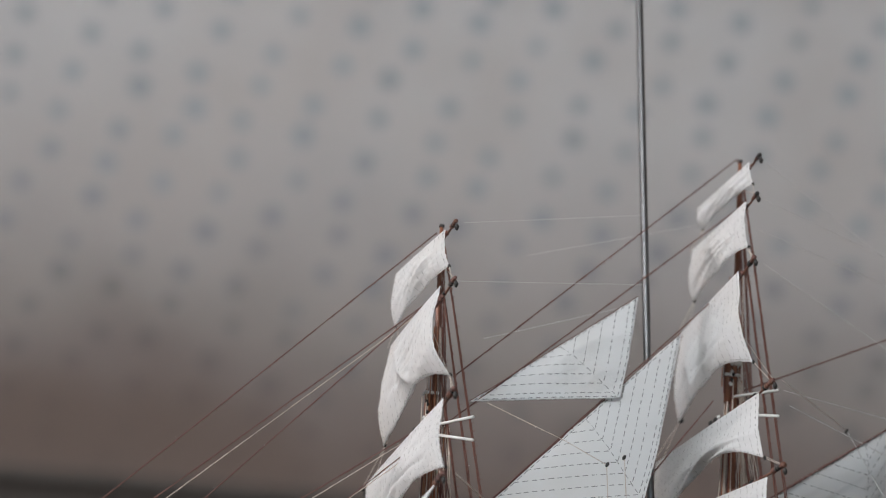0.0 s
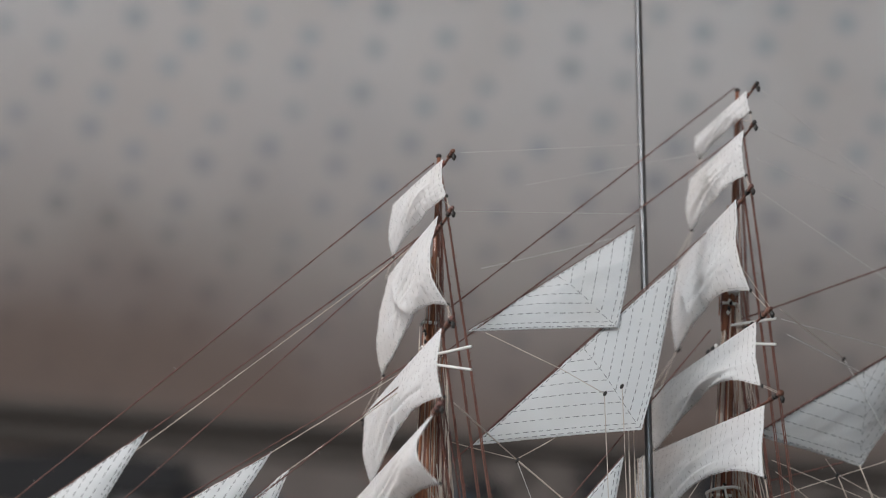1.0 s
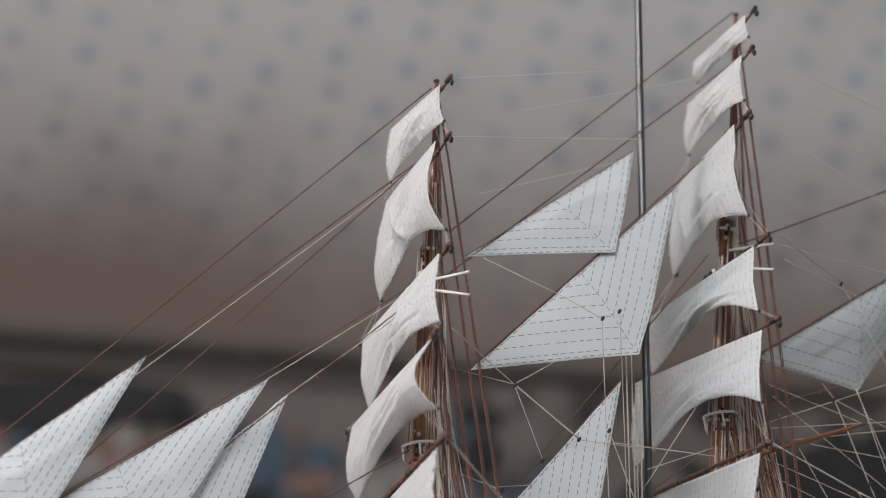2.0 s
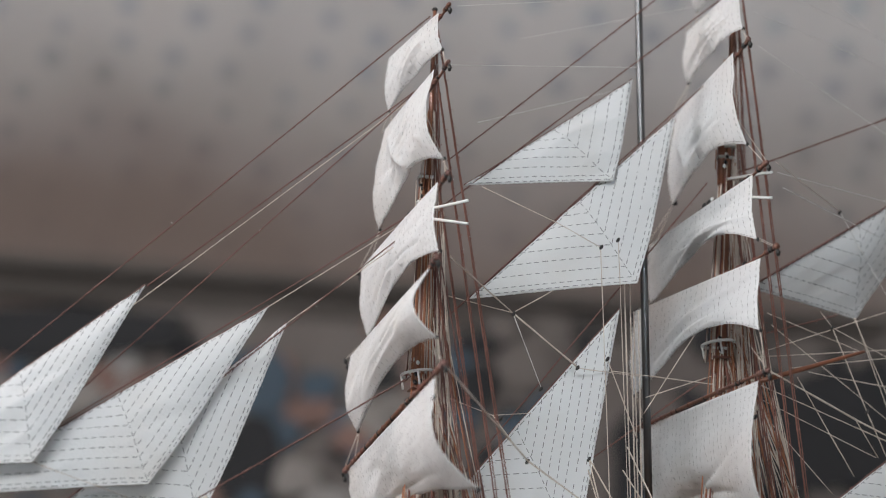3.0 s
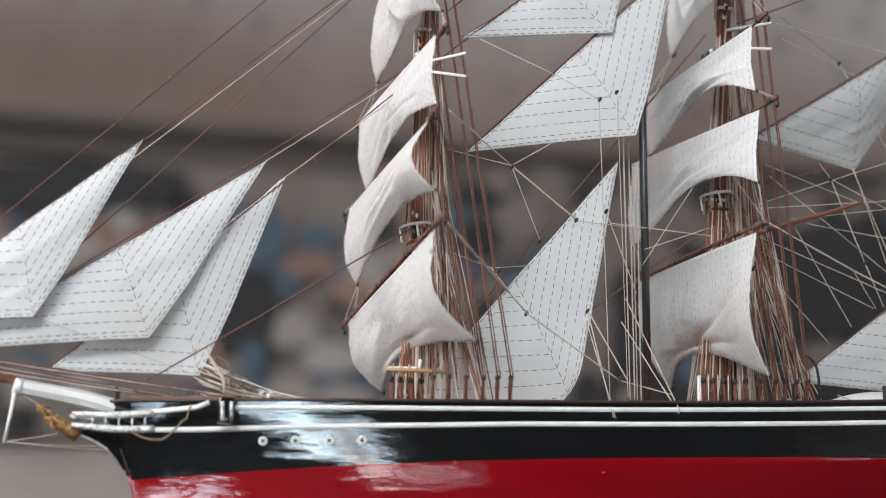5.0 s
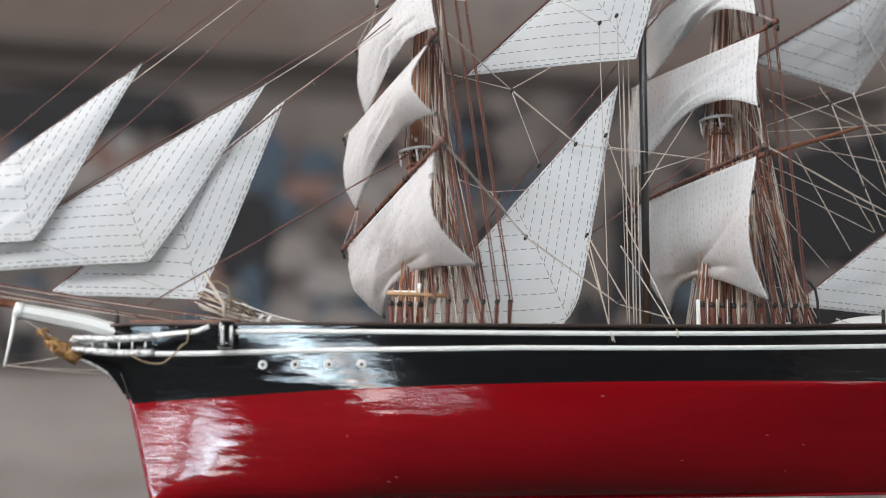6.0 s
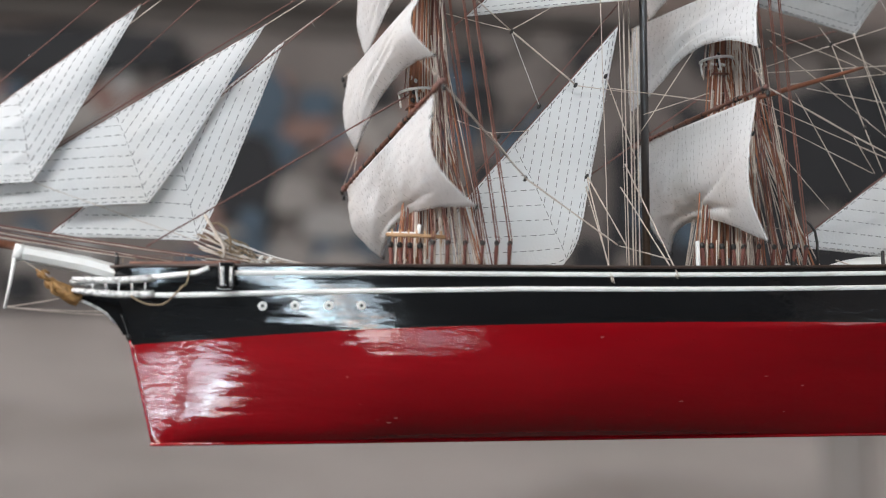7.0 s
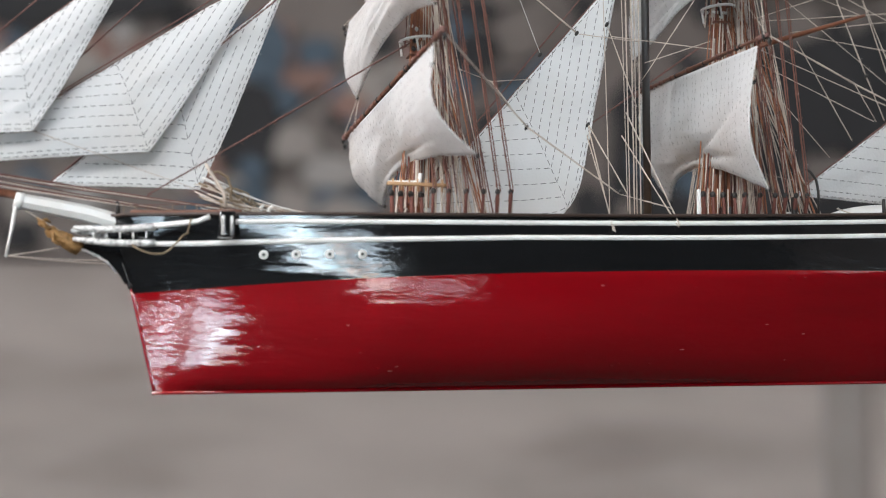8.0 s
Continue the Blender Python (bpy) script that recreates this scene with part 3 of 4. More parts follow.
def square_sail(on_mast, near, far, head_near, head_far, foot_near, foot_far, belly, roach, draw, bulge, skew=1.45, tuck=0, extra=(), aft=(5, 0, -3)):
    """A yard with its square sail, billowing forward."""
    SAIL_COUNT[0] += 1
    seed = SAIL_COUNT[0] * 13.7
    near, far = Vector(near), Vector(far)
    span = (near - far).length
    aft = Vector(aft)
    pts = [far.lerp(near, k / 10) + aft * (1 - (k / 10) ** 5) for k in range(11)]
    rad = [(1.2 + 1.0 * (1 - abs(k / 5 - 1) ** 1.5)) * (0.6 + span / 900) for k in range(11)]
    yd = tube("yard", pts, rad, YARD, on_mast, "brown stained yard", 8)
    # parrel and lashings
    knots = random.Random(int(seed))
    for k in range(26):
        f = 0.02 + (0.86 * (k + knots.uniform(-0.3, 0.3)) / 20 if k < 20 else 0.91 + 0.068 * (k - 20) / 5)
        p = far.lerp(near, f) + aft * 0.75 * (1 - f ** 5)
        bm = bmesh.new()
        r = (1.5 + span / 300) * knots.uniform(0.75, 1.3)
        bmesh.ops.create_cone(bm, cap_ends=True, segments=8, radius1=r / 1000, radius2=r / 1000, depth=knots.uniform(0.0014, 0.0045), matrix=Matrix.Translation(mm(p)) @ (near - far).to_track_quat("Z", "Y").to_matrix().to_4x4())
        part("lashing", bm, knots.choice((BROWN, LANYARD, YARD, BLOCK, BROWN) if k < 20 else (YARD, BROWN, BLOCK)), yd)
    v, f = tube_data([mm(near + Vector((0.5, -1, -3))), mm(near + Vector((1, -1, -6))), mm(near + Vector((1, -1, -10)))], [0.0012, 0.0026, 0.0012], 7)
    mesh_object("yardarm_block", v, f, BLOCK, yd)
    for dx, dz in ((-1, 0), (1, -6)) if span > 300 else ():
        v, f = tube_data([mm(far + Vector((dx, 3, dz + 3))), mm(far + Vector((dx + 0.4, 3, dz))), mm(far + Vector((dx + 0.6, 3, dz - 3)))], [0.0011, 0.0024, 0.0011], 7)
        mesh_object("yardarm_block", v, f, BLOCK, yd)
    hn, hf, fn, ff = (Vector(p) for p in (head_near, head_far, foot_near, foot_far))
    ahead = ((hn - hf).cross(fn - hn)).normalized()
    if ahead.x > 0:
        ahead = -ahead

    folds = [(Vector((knots.uniform(0.05, 0.4), knots.uniform(0.6, 1.0))), Vector((knots.uniform(0.55, 1.0), knots.uniform(0.1, 0.75))), knots.uniform(1.6, 4.2) * knots.choice((-1, 1)), knots.uniform(0.03, 0.065)) for _ in range(5)]
    if tuck:
        # the slack foot gathers into folds running up to the clew
        folds = [(Vector((0.16, 0.90)), Vector((0.80, 0.80)), -tuck, 0.04), (Vector((0.10, 0.98)), Vector((0.45, 0.93)), 0.9 * tuck, 0.05)]

    folds = folds + [(Vector(a), Vector(b), amp, wide) for a, b, amp, wide in extra]
    seams = max(12, int(span / 13))

    def crease(u, v):
        h = 0.0
        for a, b, amp, wide in folds:
            ab = b - a
            t = max(0.0, min(1.0, ((Vector((u, v)) - a).dot(ab)) / ab.length_squared))
            d = (Vector((u, v)) - a - ab * t).length
            h += amp * math.sin(math.pi * (0.12 + 0.76 * t)) * math.exp(-d / wide)
        return h

    def surface(u, v):
        u, v = max(0.0, min(1.0, u)), max(0.0, min(1.0, v))
        top, low = hf.lerp(hn, u), ff.lerp(fn, u)
        p = top.lerp(low, v)
        arch = math.sin(math.pi * u ** skew)
        p += (hf.lerp(hn, 0.5) - ff.lerp(fn, 0.5)).normalized() * roach * arch * v ** 2.2
        full = 0.65 * belly * (math.sin(math.pi * (0.06 + 0.88 * u)) ** 0.8) * (math.sin(math.pi * min(1, 0.05 + 0.72 * v)) ** 0.9)
        w = noise.noise(Vector((u * 2.4 + seed, v * 1.5, seed))) * 4.6 + noise.noise(Vector((u * 6 + v * 4 + seed, v * 2.6, 3))) * 2.2 + noise.noise(Vector((u * 16 + seed, v * 9, 5))) * 0.45 + noise.noise(Vector((u * 9 + seed, v * 30, 6))) * 0.3 + noise.noise(Vector((u * 34 + v * 8, v * 11 + seed, 2))) * 0.15
        w -= 1.8 * abs(noise.noise(Vector((u * 2.2 + v * 1.4 + seed * 2, v * 1.9 - u, 8)))) + 1.0 * abs(noise.noise(Vector((u * 7 + seed, v * 5 + u * 2, 11))))
        w += crease(u, v) + 0.30 * math.cos(2 * math.pi * u * seams)
        p += ahead * (full + w * min(1, v * 4) * (0.35 + 0.65 * arch))
        # leeches drawn in a little between the corners
        p.x += 0.7 * noise.noise(Vector((u * 24, v * 24, seed))) * (1 if u < 0.02 or u > 0.98 else 0.3)
        p.z += 0.7 * noise.noise(Vector((v * 21 + 4, u * 26, seed))) * (1 if v > 0.97 else 0.2)
        p.x -= draw * u ** 2 * math.sin(math.pi * v ** 1.2) + bulge * (1 - u) ** 2 * math.sin(math.pi * v ** 1.3)
        return p
    sail = sheet_mesh("sail", surface, 96, 44, CLOTH, ship, "off-white cloth square sail billowing from its yard")
    paths = [[((k + 0.5) / seams + 0.022 * noise.noise(Vector((k * 1.7, j * 0.5, seed))), j / 14) for j in range(15)] for k in range(seams)]
    paths += [[(0.025, j / 14) for j in range(15)], [(0.982, j / 14) for j in range(15)], [(j / 20, 0.972) for j in range(21)]]
    stitches(sail, surface, paths, 4.6, 3.6, 0.56, FINE_STITCH)
    YARDS.append((on_mast, near, far, fn, ff))
    # bolt rope and clews
    for corner in (fn, ff):
        bm = bmesh.new()
        bmesh.ops.create_uvsphere(bm, u_segments=8, v_segments=6, radius=0.0017, matrix=Matrix.Translation(mm(corner)) @ Matrix.Diagonal((1, 0.7, 1.3, 1)))
        part("clew_block", bm, BLOCK, sail)
    m1, m2 = max(12, int((hn - fn).length / 2.8)), max(16, int((fn - ff).length / 2.8))
    rim = [surface(0, j / m1) for j in range(m1 + 1)] + [surface(i / m2, 1) for i in range(1, m2 + 1)] + [surface(1, 1 - j / m1) for j in range(1, m1 + 1)]
    tube("bolt_rope", rim, [0.32 if k % 2 else 0.34 + 0.5 * edge_rnd.random() for k in range(len(rim))], CLOTH, sail, sides=5)


def staysail(name, head, tack, clew, leech=-0.010, foot=0.003, blunt=0.0):
    """A three-cornered sail on a stay, its cloths laid square to leech and foot, joined on a mitre from the clew."""
    head, tack, clew = Vector(head), Vector(tack), Vector(clew)
    nrm = (head - tack).cross(clew - tack).normalized()
    if nrm.y > 0:
        nrm = -nrm
    size = (head - tack).length
    SAIL_COUNT[0] += 1
    seed = SAIL_COUNT[0] * 5.3

    def place(a, b, c):
        p = a * head + b * tack + c * clew
        p = p + nrm * (0.014 * size) * (27 * a * b * c)
        # a slack clew hangs rounded
        if blunt and c > 1 - blunt:
            p = p + ((head + tack) / 2 - clew) * 0.5 * blunt * ((c - 1 + blunt) / blunt) ** 2
        # hollow leech and foot
        mid = (head + tack + clew) / 3
        hollow = 4 * a * c * (1 - b) ** 2 * leech + 4 * b * c * (1 - a) ** 2 * foot
        p = p + (mid - p).normalized() * hollow * size
        p = p - nrm * (1.6 * abs(noise.noise(Vector((a * 5 + seed, b * 4, c * 6)))) + 0.5 * noise.noise(Vector((a * 16, b * 14 + seed, c * 15)))) * min(1, 10 * min(a + 0.02, b + c))
        return p + nrm * noise.noise(Vector((a * 3 + seed, b * 3, c * 3))) * 2.8 * min(1, 8 * min(a + 0.02, b + c))

    def surface(u, v):
        # u along the luff from tack to head, v from luff to clew
        return place((1 - v) * u, (1 - v) * (1 - u), v)
    sail = sheet_mesh(name, surface, 40, 30, CLOTH, ship, "off-white cloth three-cornered sail with dashed seams")
    # mitre from the clew to the luff, seams parallel to leech and foot
    m = 0.52
    paths = [[(m, 0.02 + 0.96 * k / 14) for k in range(15)]]

    def uv(a, b, c):
        return ((a / max(1e-4, a + b)), c)
    n = round(1.6 + size / 60)
    for k in range(0, n + 1):
        f = (k + 0.6) / (n + 0.9)
        # on the mitre, fraction f away from the clew
        a, b, c = m * f, (1 - m) * f, 1 - f
        # foot side: keep a, run to b's edge (tack side: c to 0)
        paths.append([uv(a, b + c * i / 14, c * (1 - i / 14)) for i in range(15)])
        # leech side: keep b, run to c = 0
        paths.append([uv(a + c * i / 14, b, c * (1 - i / 14)) for i in range(15)])
    eps = 0.012
    paths.append([uv(eps, (1 - eps) * i / 20, (1 - eps) * (1 - i / 20)) for i in range(21)])
    paths.append([uv((1 - eps) * i / 20, eps, (1 - eps) * (1 - i / 20)) for i in range(21)])
    paths.append([(k / 24, 0.022) for k in range(25)])
    stitches(sail, surface, paths, 5.7, 3.4, 0.64, STITCH)
    tube("luff_rope", [place(k / 12, 1 - k / 12, 0) for k in range(13)], 0.75, BROWN, sail, sides=5)
    # whipped edge
    m1, m2 = int((head - clew).length / 2.6), int((tack - clew).length / 2.6)
    edge = [place(1 - k / m1, 0, k / m1) for k in range(m1 + 1)] + [place(0, k / m2, 1 - k / m2) for k in range(1, m2 + 1)]
    tube("bolt_rope", edge, [0.42 if k % 2 else 0.42 + 0.55 * edge_rnd.random() for k in range(len(edge))], CLOTH, sail, sides=5)
    # hanks along the stay
    for k in range(1, int(size / 24)):
        f = k * 24 / size
        p = place(f, 1 - f, 0)
        bm = bmesh.new()
        bmesh.ops.create_icosphere(bm, subdivisions=1, radius=0.0011, matrix=Matrix.Translation(mm(p)))
        part("hank", bm, BROWN, sail)


square_sail(foremast, (-19, -85, 542), (-40, 85, 540), (-28, -79, 534), (-40, 79, 543), (-29, -100, 487), (-34, 100, 492), 8, 5, 2, 4)
square_sail(foremast, (-26, -110, 471), (-39, 110, 468), (-38, -102, 464), (-38, 102, 470), (-36, -135, 362), (-34, 135, 370), 12, 20, 12, 8, extra=(((0.25, 0.12), (0.62, 1.02), 9.0, 0.09), ((0.1, 0.55), (0.5, 0.7), -4.0, 0.07)))
square_sail(foremast, (-39, -160, 340), (-50, 160, 329), (-46, -149, 333), (-50, 149, 330), (-50, -175, 258), (-36, 175, 261), 12, 17, 4, 4)
square_sail(foremast, (-56, -185, 249), (-57, 185, 237), (-61, -178, 240), (-55, 172, 239), (-57, -190, 172), (-42, 190, 162), 13, 18, 17, 9)
square_sail(foremast, (-55, -210, 144), (-52, 210, 120), (-60, -195, 133), (-51, 195, 121), (-18, -190, 35), (-12, 190, 47), 8, 24, 22, 15, 0.85, 3, aft=(-1, 0, 1))
square_sail(mainmast, (317, -75, 662), (303, 75, 656), (307, -70, 654), (303, 70, 657), (306, -80, 625), (312, 80, 637), 5, 3, 1, 3)
square_sail(mainmast, (305, -92, 609), (300, 92, 609), (295, -86, 601), (301, 86, 612), (290, -100, 544), (307, 100, 558), 7, 8, 2, 5)
square_sail(mainmast, (287, -120, 525), (292, 120, 518), (273, -112, 511), (296, 112, 523), (275, -135, 406), (299, 135, 427), 12, 18, 6, 5, extra=(((0.15, 0.15), (0.32, 0.95), 7.0, 0.06),))
square_sail(mainmast, (289, -150, 384), (270, 150, 376), (277, -140, 372), (273, 140, 379), (272, -160, 300), (280, 160, 319), 12, 26, 2, 2)
square_sail(mainmast, (289, -165, 293), (261, 165, 305), (277, -153, 283), (259, 153, 306), (265, -175, 205), (263, 175, 218), 11, 27, 2, 3)
square_sail(mainmast, (267, -185, 164), (266, 185, 179), (262, -172, 156), (269, 172, 180), (272, -170, 19), (305, 170, 62), 8, 32, 14, 16, 0.72, 6, extra=(((0.22, 1.0), (0.90, 0.34), -6.0, 0.05), ((0.05, 0.72), (0.32, 0.90), 4.0, 0.06)), aft=(-1, 0, 1))
staysail("staysail", (204, 0, 516), (21, 0, 383), (176, -14, 397))
staysail("staysail", (249, -6, 478), (24, -6, 262), (198, -20, 288))
staysail("staysail", (187, 4, 266), (-46, 4, -5), (131, -10, 10), -0.004, -0.012, 0.17)
staysail("jib", (-300, -12, 250), (-536, -12, 57), (-399, -26, 69))
staysail("jib", (-178, -4, 240), (-476, -4, 38), (-290, -18, 56))
staysail("jib", (-157, 8, 228), (-380, 8, 25), (-240, -6, 24))
staysail("staysail", (578, 6, 455), (331, 6, 300), (472, 52, 288))
staysail("staysail", (580, 2, 201), (371, 2, 46), (533, 28, 41))

# ---- rigging ----
line_rnd = random.Random(21)


def line(name, a, b, r, mat, sag=0.0008, parent=None):
    r *= 0.95 if name == "stay" else 1.0
    a, b = Vector(a), Vector(b)
    ln = (b - a).length
    n = max(3, int(ln / (7 if name in ("stay", "shroud") else 16)))
    pts = []
    for k in range(n + 1):
        f = k / n
        p = a.lerp(b, f)
        p.z -= 4 * f * (1 - f) * sag * ln
        p.x += line_rnd.uniform(-0.12, 0.12)
        p.z += line_rnd.uniform(-0.12, 0.12)
        pts.append(p)
    r *= 0.82 if mat in (CREAM, PALE) else 1.0
    return tube(name, pts, [r * line_rnd.uniform(0.78, 1.25) for _ in pts], mat, parent or ship, sides=5)


line("stay", (-16, 0, 563), (-461, 0, 138), 0.75, BROWN)
line("stay", (-29, 0, 481), (-297, 0, 252), 0.7, BROWN)
line("stay", (-25, 4, 480), (-539, 4, 34), 0.65, CREAM)
line("stay", (-33, -4, 476), (-473, -4, 25), 0.7, BROWN)
line("stay", (-32, 2, 349), (-478, 2, 39), 0.7, BROWN)
line("stay", (-35, 6, 343), (-181, 3, 238), 0.6, CREAM)
line("stay", (-38, -8, 328), (-380, -8, 25), 0.7, BROWN)
line("stay", (-53, -4, 310), (-159, -6, 224), 0.6, CREAM)
line("stay", (-35, -8, 178), (-293, -34, 12), 0.85, BROWN)
line("stay", (323, 0, 690), (3, 0, 407), 0.8, BROWN)
line("stay", (322, 0, 631), (-29, 0, 336), 0.8, BROWN)
line("stay", (309, -6, 541), (-20, -6, 220), 0.8, BROWN)
line("stay", (287, 4, 410), (-51, 4, -2), 0.8, BROWN)
line("brace", (-4, -60, 552), (204, -20, 601), 0.35, PALE)
line("brace", (-16, -80, 480), (202, -20, 522), 0.35, PALE)
line("brace", (88, 20, 557), (298, 40, 626), 0.35, PALE)
line("brace", (41, 20, 459), (197, 20, 511), 0.35, PALE)
line("brace", (328, -60, 663), (545, 0, 554), 0.35, PALE)
line("brace", (316, -80, 609), (546, 0, 574), 0.35, PALE)
line("brace", (319, -60, 582), (544, 0, 544), 0.35, PALE)
line("brace", (323, -60, 544), (538, 0, 456), 0.35, PALE)
line("brace", (339, -60, 406), (534, 0, 398), 0.35, PALE)
line("stay", (314, 0, 420), (585, 0, 540), 0.9, BROWN)
line("stay", (309, 6, 285), (599, 6, 470), 0.8, BROWN)
line("stay", (356, 2, 34), (594, 2, 212), 0.8, BROWN)
line("sheet", (-398, -16, 71), (-243, -16, 22), 0.4, CREAM)
line("rope", (-26, -120, 270), (63, -30, 244), 0.9, CREAM)
line("rope", (63, -30, 244), (138, -10, 197), 1.1, CREAM)
line("rope", (63, -30, 244), (112, -10, 276), 0.6, CREAM)
line("rope", (63, -30, 244), (96, -20, 170), 0.5, PALE)
line("rope", (8, 60, 284), (63, -30, 244), 0.6, CREAM)
line("rope", (138, -10, 197), (210, 10, 198), 0.5, CREAM)
line("rope", (6, 40, 173), (42, -30, 139), 0.6, CREAM)
line("rope", (42, -30, 139), (90, -2, 150), 0.5, CREAM)
line("rope", (-54, -205, 144), (35, -110, 99), 1.2, CREAM)
line("rope", (42, -30, 139), (58, -40, 113), 0.6, CREAM)
line("rope", (165, -20, 206), (203, 0, 128), 0.7, CREAM)
line("rope", (35, -110, 99), (60, -90, 83), 0.9, CREAM)
line("rope", (60, -90, 83), (162, -60, 28), 0.9, CREAM)
line("rope", (144, -20, 104), (174, -50, 30), 0.8, CREAM)
line("rope", (154, -36, 317), (166, -20, 17), 0.6, CREAM)
line("rope", (173, -36, 326), (185, -20, 18), 0.5, CREAM)
line("rope", (27, -44, 368), (109, -36, 339), 0.8, CREAM)
line("rope", (109, -36, 339), (155, -36, 317), 0.5, CREAM)
line("rope", (154, 30, 107), (292, 30, 207), 0.8, BROWN)
line("rope", (144, -20, 103), (147, -84, -12), 0.7, CREAM)
line("rope", (143, -20, 92), (149, -84, -13), 0.7, CREAM)
line("rope", (190, 10, 100), (214, -84, -6), 0.8, CREAM)
line("rope", (195, 10, 124), (215, -84, -4), 0.8, CREAM)
line("rope", (162, -60, 28), (208, -80, 13), 0.6, CREAM)
line("halyard", (195, 10, 301), (198, 10, 19), 0.9, CREAM)
line("halyard", (203, 16, 304), (205, 16, 20), 0.9, CREAM)
line("halyard", (209, 22, 269), (210, 22, 21), 0.9, CREAM)
line("halyard", (211, 14, 268), (211, 14, 20), 0.9, CREAM)
line("rope", (176, 0, 199), (291, 0, 192), 0.6, CREAM)
line("rope", (212, 0, 174), (295, 10, 206), 0.6, CREAM)
line("rope", (202, -20, 152), (262, -20, 242), 0.5, CREAM)
line("rope", (352, 10, 275), (455, 0, 237), 0.45, CREAM)
line("rope", (327, -20, 223), (510, 10, 294), 0.6, CREAM)
line("rope", (332, -10, 222), (508, 10, 247), 0.6, CREAM)
line("rope", (371, 0, 215), (508, 10, 239), 0.5, CREAM)
line("rope", (392, 0, 212), (507, 10, 202), 0.55, CREAM)
line("rope", (356, 10, 263), (505, 10, 153), 0.5, CREAM)
line("rope", (323, -60, 195), (428, -30, 158), 1.2, CREAM)
line("rope", (428, -30, 158), (494, -10, 138), 1.1, CREAM)
line("rope", (326, -30, 187), (499, 0, 136), 0.65, CREAM)
line("rope", (327, -20, 176), (461, -5, 125), 0.5, CREAM)
line("rope", (370, -20, 201), (433, -10, 103), 0.6, CREAM)
line("rope", (330, -20, 161), (408, -10, 84), 0.55, CREAM)
line("rope", (408, 0, 278), (416, -10, 259), 0.5, CREAM)
line("rope", (416, -10, 259), (451, -10, 171), 0.8, CREAM)
line("rope", (451, -10, 171), (470, -10, 126), 0.6, CREAM)
line("rope", (446, 0, 274), (486, -10, 163), 0.6, CREAM)
line("rope", (447, 0, 274), (496, -5, 119), 0.6, CREAM)
line("rope", (352, 20, 255), (436, 20, 281), 0.8, BROWN)
line("rope", (416, -10, 259), (503, 0, 224), 0.55, CREAM)
line("rope", (428, -30, 158), (461, -10, 124), 0.6, CREAM)
line("rope", (323, -40, 58), (371, -40, 51), 0.4, CREAM)
line("rope", (391, -60, 23), (466, -70, -1), 0.8, CREAM)
line("rope", (316, -110, 399), (435, 0, 390), 0.45, CREAM)
line("rope", (435, 0, 390), (486, 0, 299), 0.4, PALE)
line("rope", (345, -60, 390), (509, 0, 353), 0.4, PALE)
# gaff spar aft of the main mast
gaff = ((320, -40, 189), (446, -20, 233))
tube("spar", [Vector(gaff[0]).lerp(Vector(gaff[1]), k / 6) for k in range(7)], [2.6, 2.7, 2.6, 2.4, 2.2, 2.0, 1.6], MAST, ship, "thin orange-brown wooden spar", 8)


def deadeye(x, z, side, parent):
    bm = bmesh.new()
    big = 1.0 if side == 1 else 1.25
    bmesh.ops.create_uvsphere(bm, u_segments=10, v_segments=6, radius=0.0026, matrix=Matrix.Translation(mm((x, -77 * side, z))) @ Matrix.Diagonal((big, 0.6 * big, 1.1 * big, 1)))
    part("deadeye", bm, BLOCK, parent)


def shrouds(m_foot, m_head, port, starboard, heights):
    """Shrouds and backstays of one mast, each set up with deadeyes over the rail."""
    f, h = Vector(m_foot), Vector(m_head)
    for side, xs in ((1, port), (-1, starboard)):
        for x, up in zip(xs, heights):
            top = f.lerp(h, up)
            low = Vector((x, -77 * side, 21 + 0.03 * x))
            sh = line("shroud", top + Vector((2, -2.5 * side, 0)), low, 0.8, SHROUD, 0.0)
            if side == 1 or up > 0.4:
                line("shroud", top + Vector((3.5, -2.5 * side, -6)), low + Vector((2.6, 0, 0)), 0.6, SHROUD, 0.0)
            deadeye(low.x, low.z, side, sh)
            line("lanyard", low, (x + 1.5, -67 * side, z_rail(x) + 1), 1.9 if side == 1 else 2.2, LANYARD, 0.0, sh)
            line("lanyard", low + Vector((1.7, 0, 0)), (x + 3.6, -67 * side, z_rail(x) + 1), 0.7, CREAM, 0.0, sh)


FORE, MAIN = ((-27, 0, 4), (-11, 0, 571)), ((282, 0, 16), (326, 0, 687))
HEIGHTS = (0.31, 0.31, 0.60, 0.74, 0.89, 0.97)
shrouds(*FORE, (-29, -14, 3, 20, 34, 47), (-34, -25, -15, -1, 12, 25), HEIGHTS)
shrouds(*MAIN, (286, 302, 318, 329, 340, 352), (300, 313, 326, 337, 350, 363), HEIGHTS)
def pin_columns(xs, y, z):
    """Turned posts with dark heads on the fife rail at the foot of a mast."""
    for x in xs:
        post = tube("fife_post", [(x + 1.5, y, z_rail(x) - 12), (x + 0.6, y, z - 9), (x, y, z - 3), (x, y, z)], [2.1, 2.0, 1.6, 1.2], LANYARD, ship, "red-brown turned post", 8)
        bm = bmesh.new()
        bmesh.ops.create_uvsphere(bm, u_segments=10, v_segments=6, radius=0.0031, matrix=Matrix.Translation(mm((x, y, z))) @ Matrix.Diagonal((0.95, 0.8, 1.1, 1)))
        part("post_head", bm, BLOCK, post)
        tube("cord", [(x + 4.4, y - 1, z_rail(x) - 12), (x + 4.8, y - 1, z + 6)], 0.7, CREAM, post, sides=5)


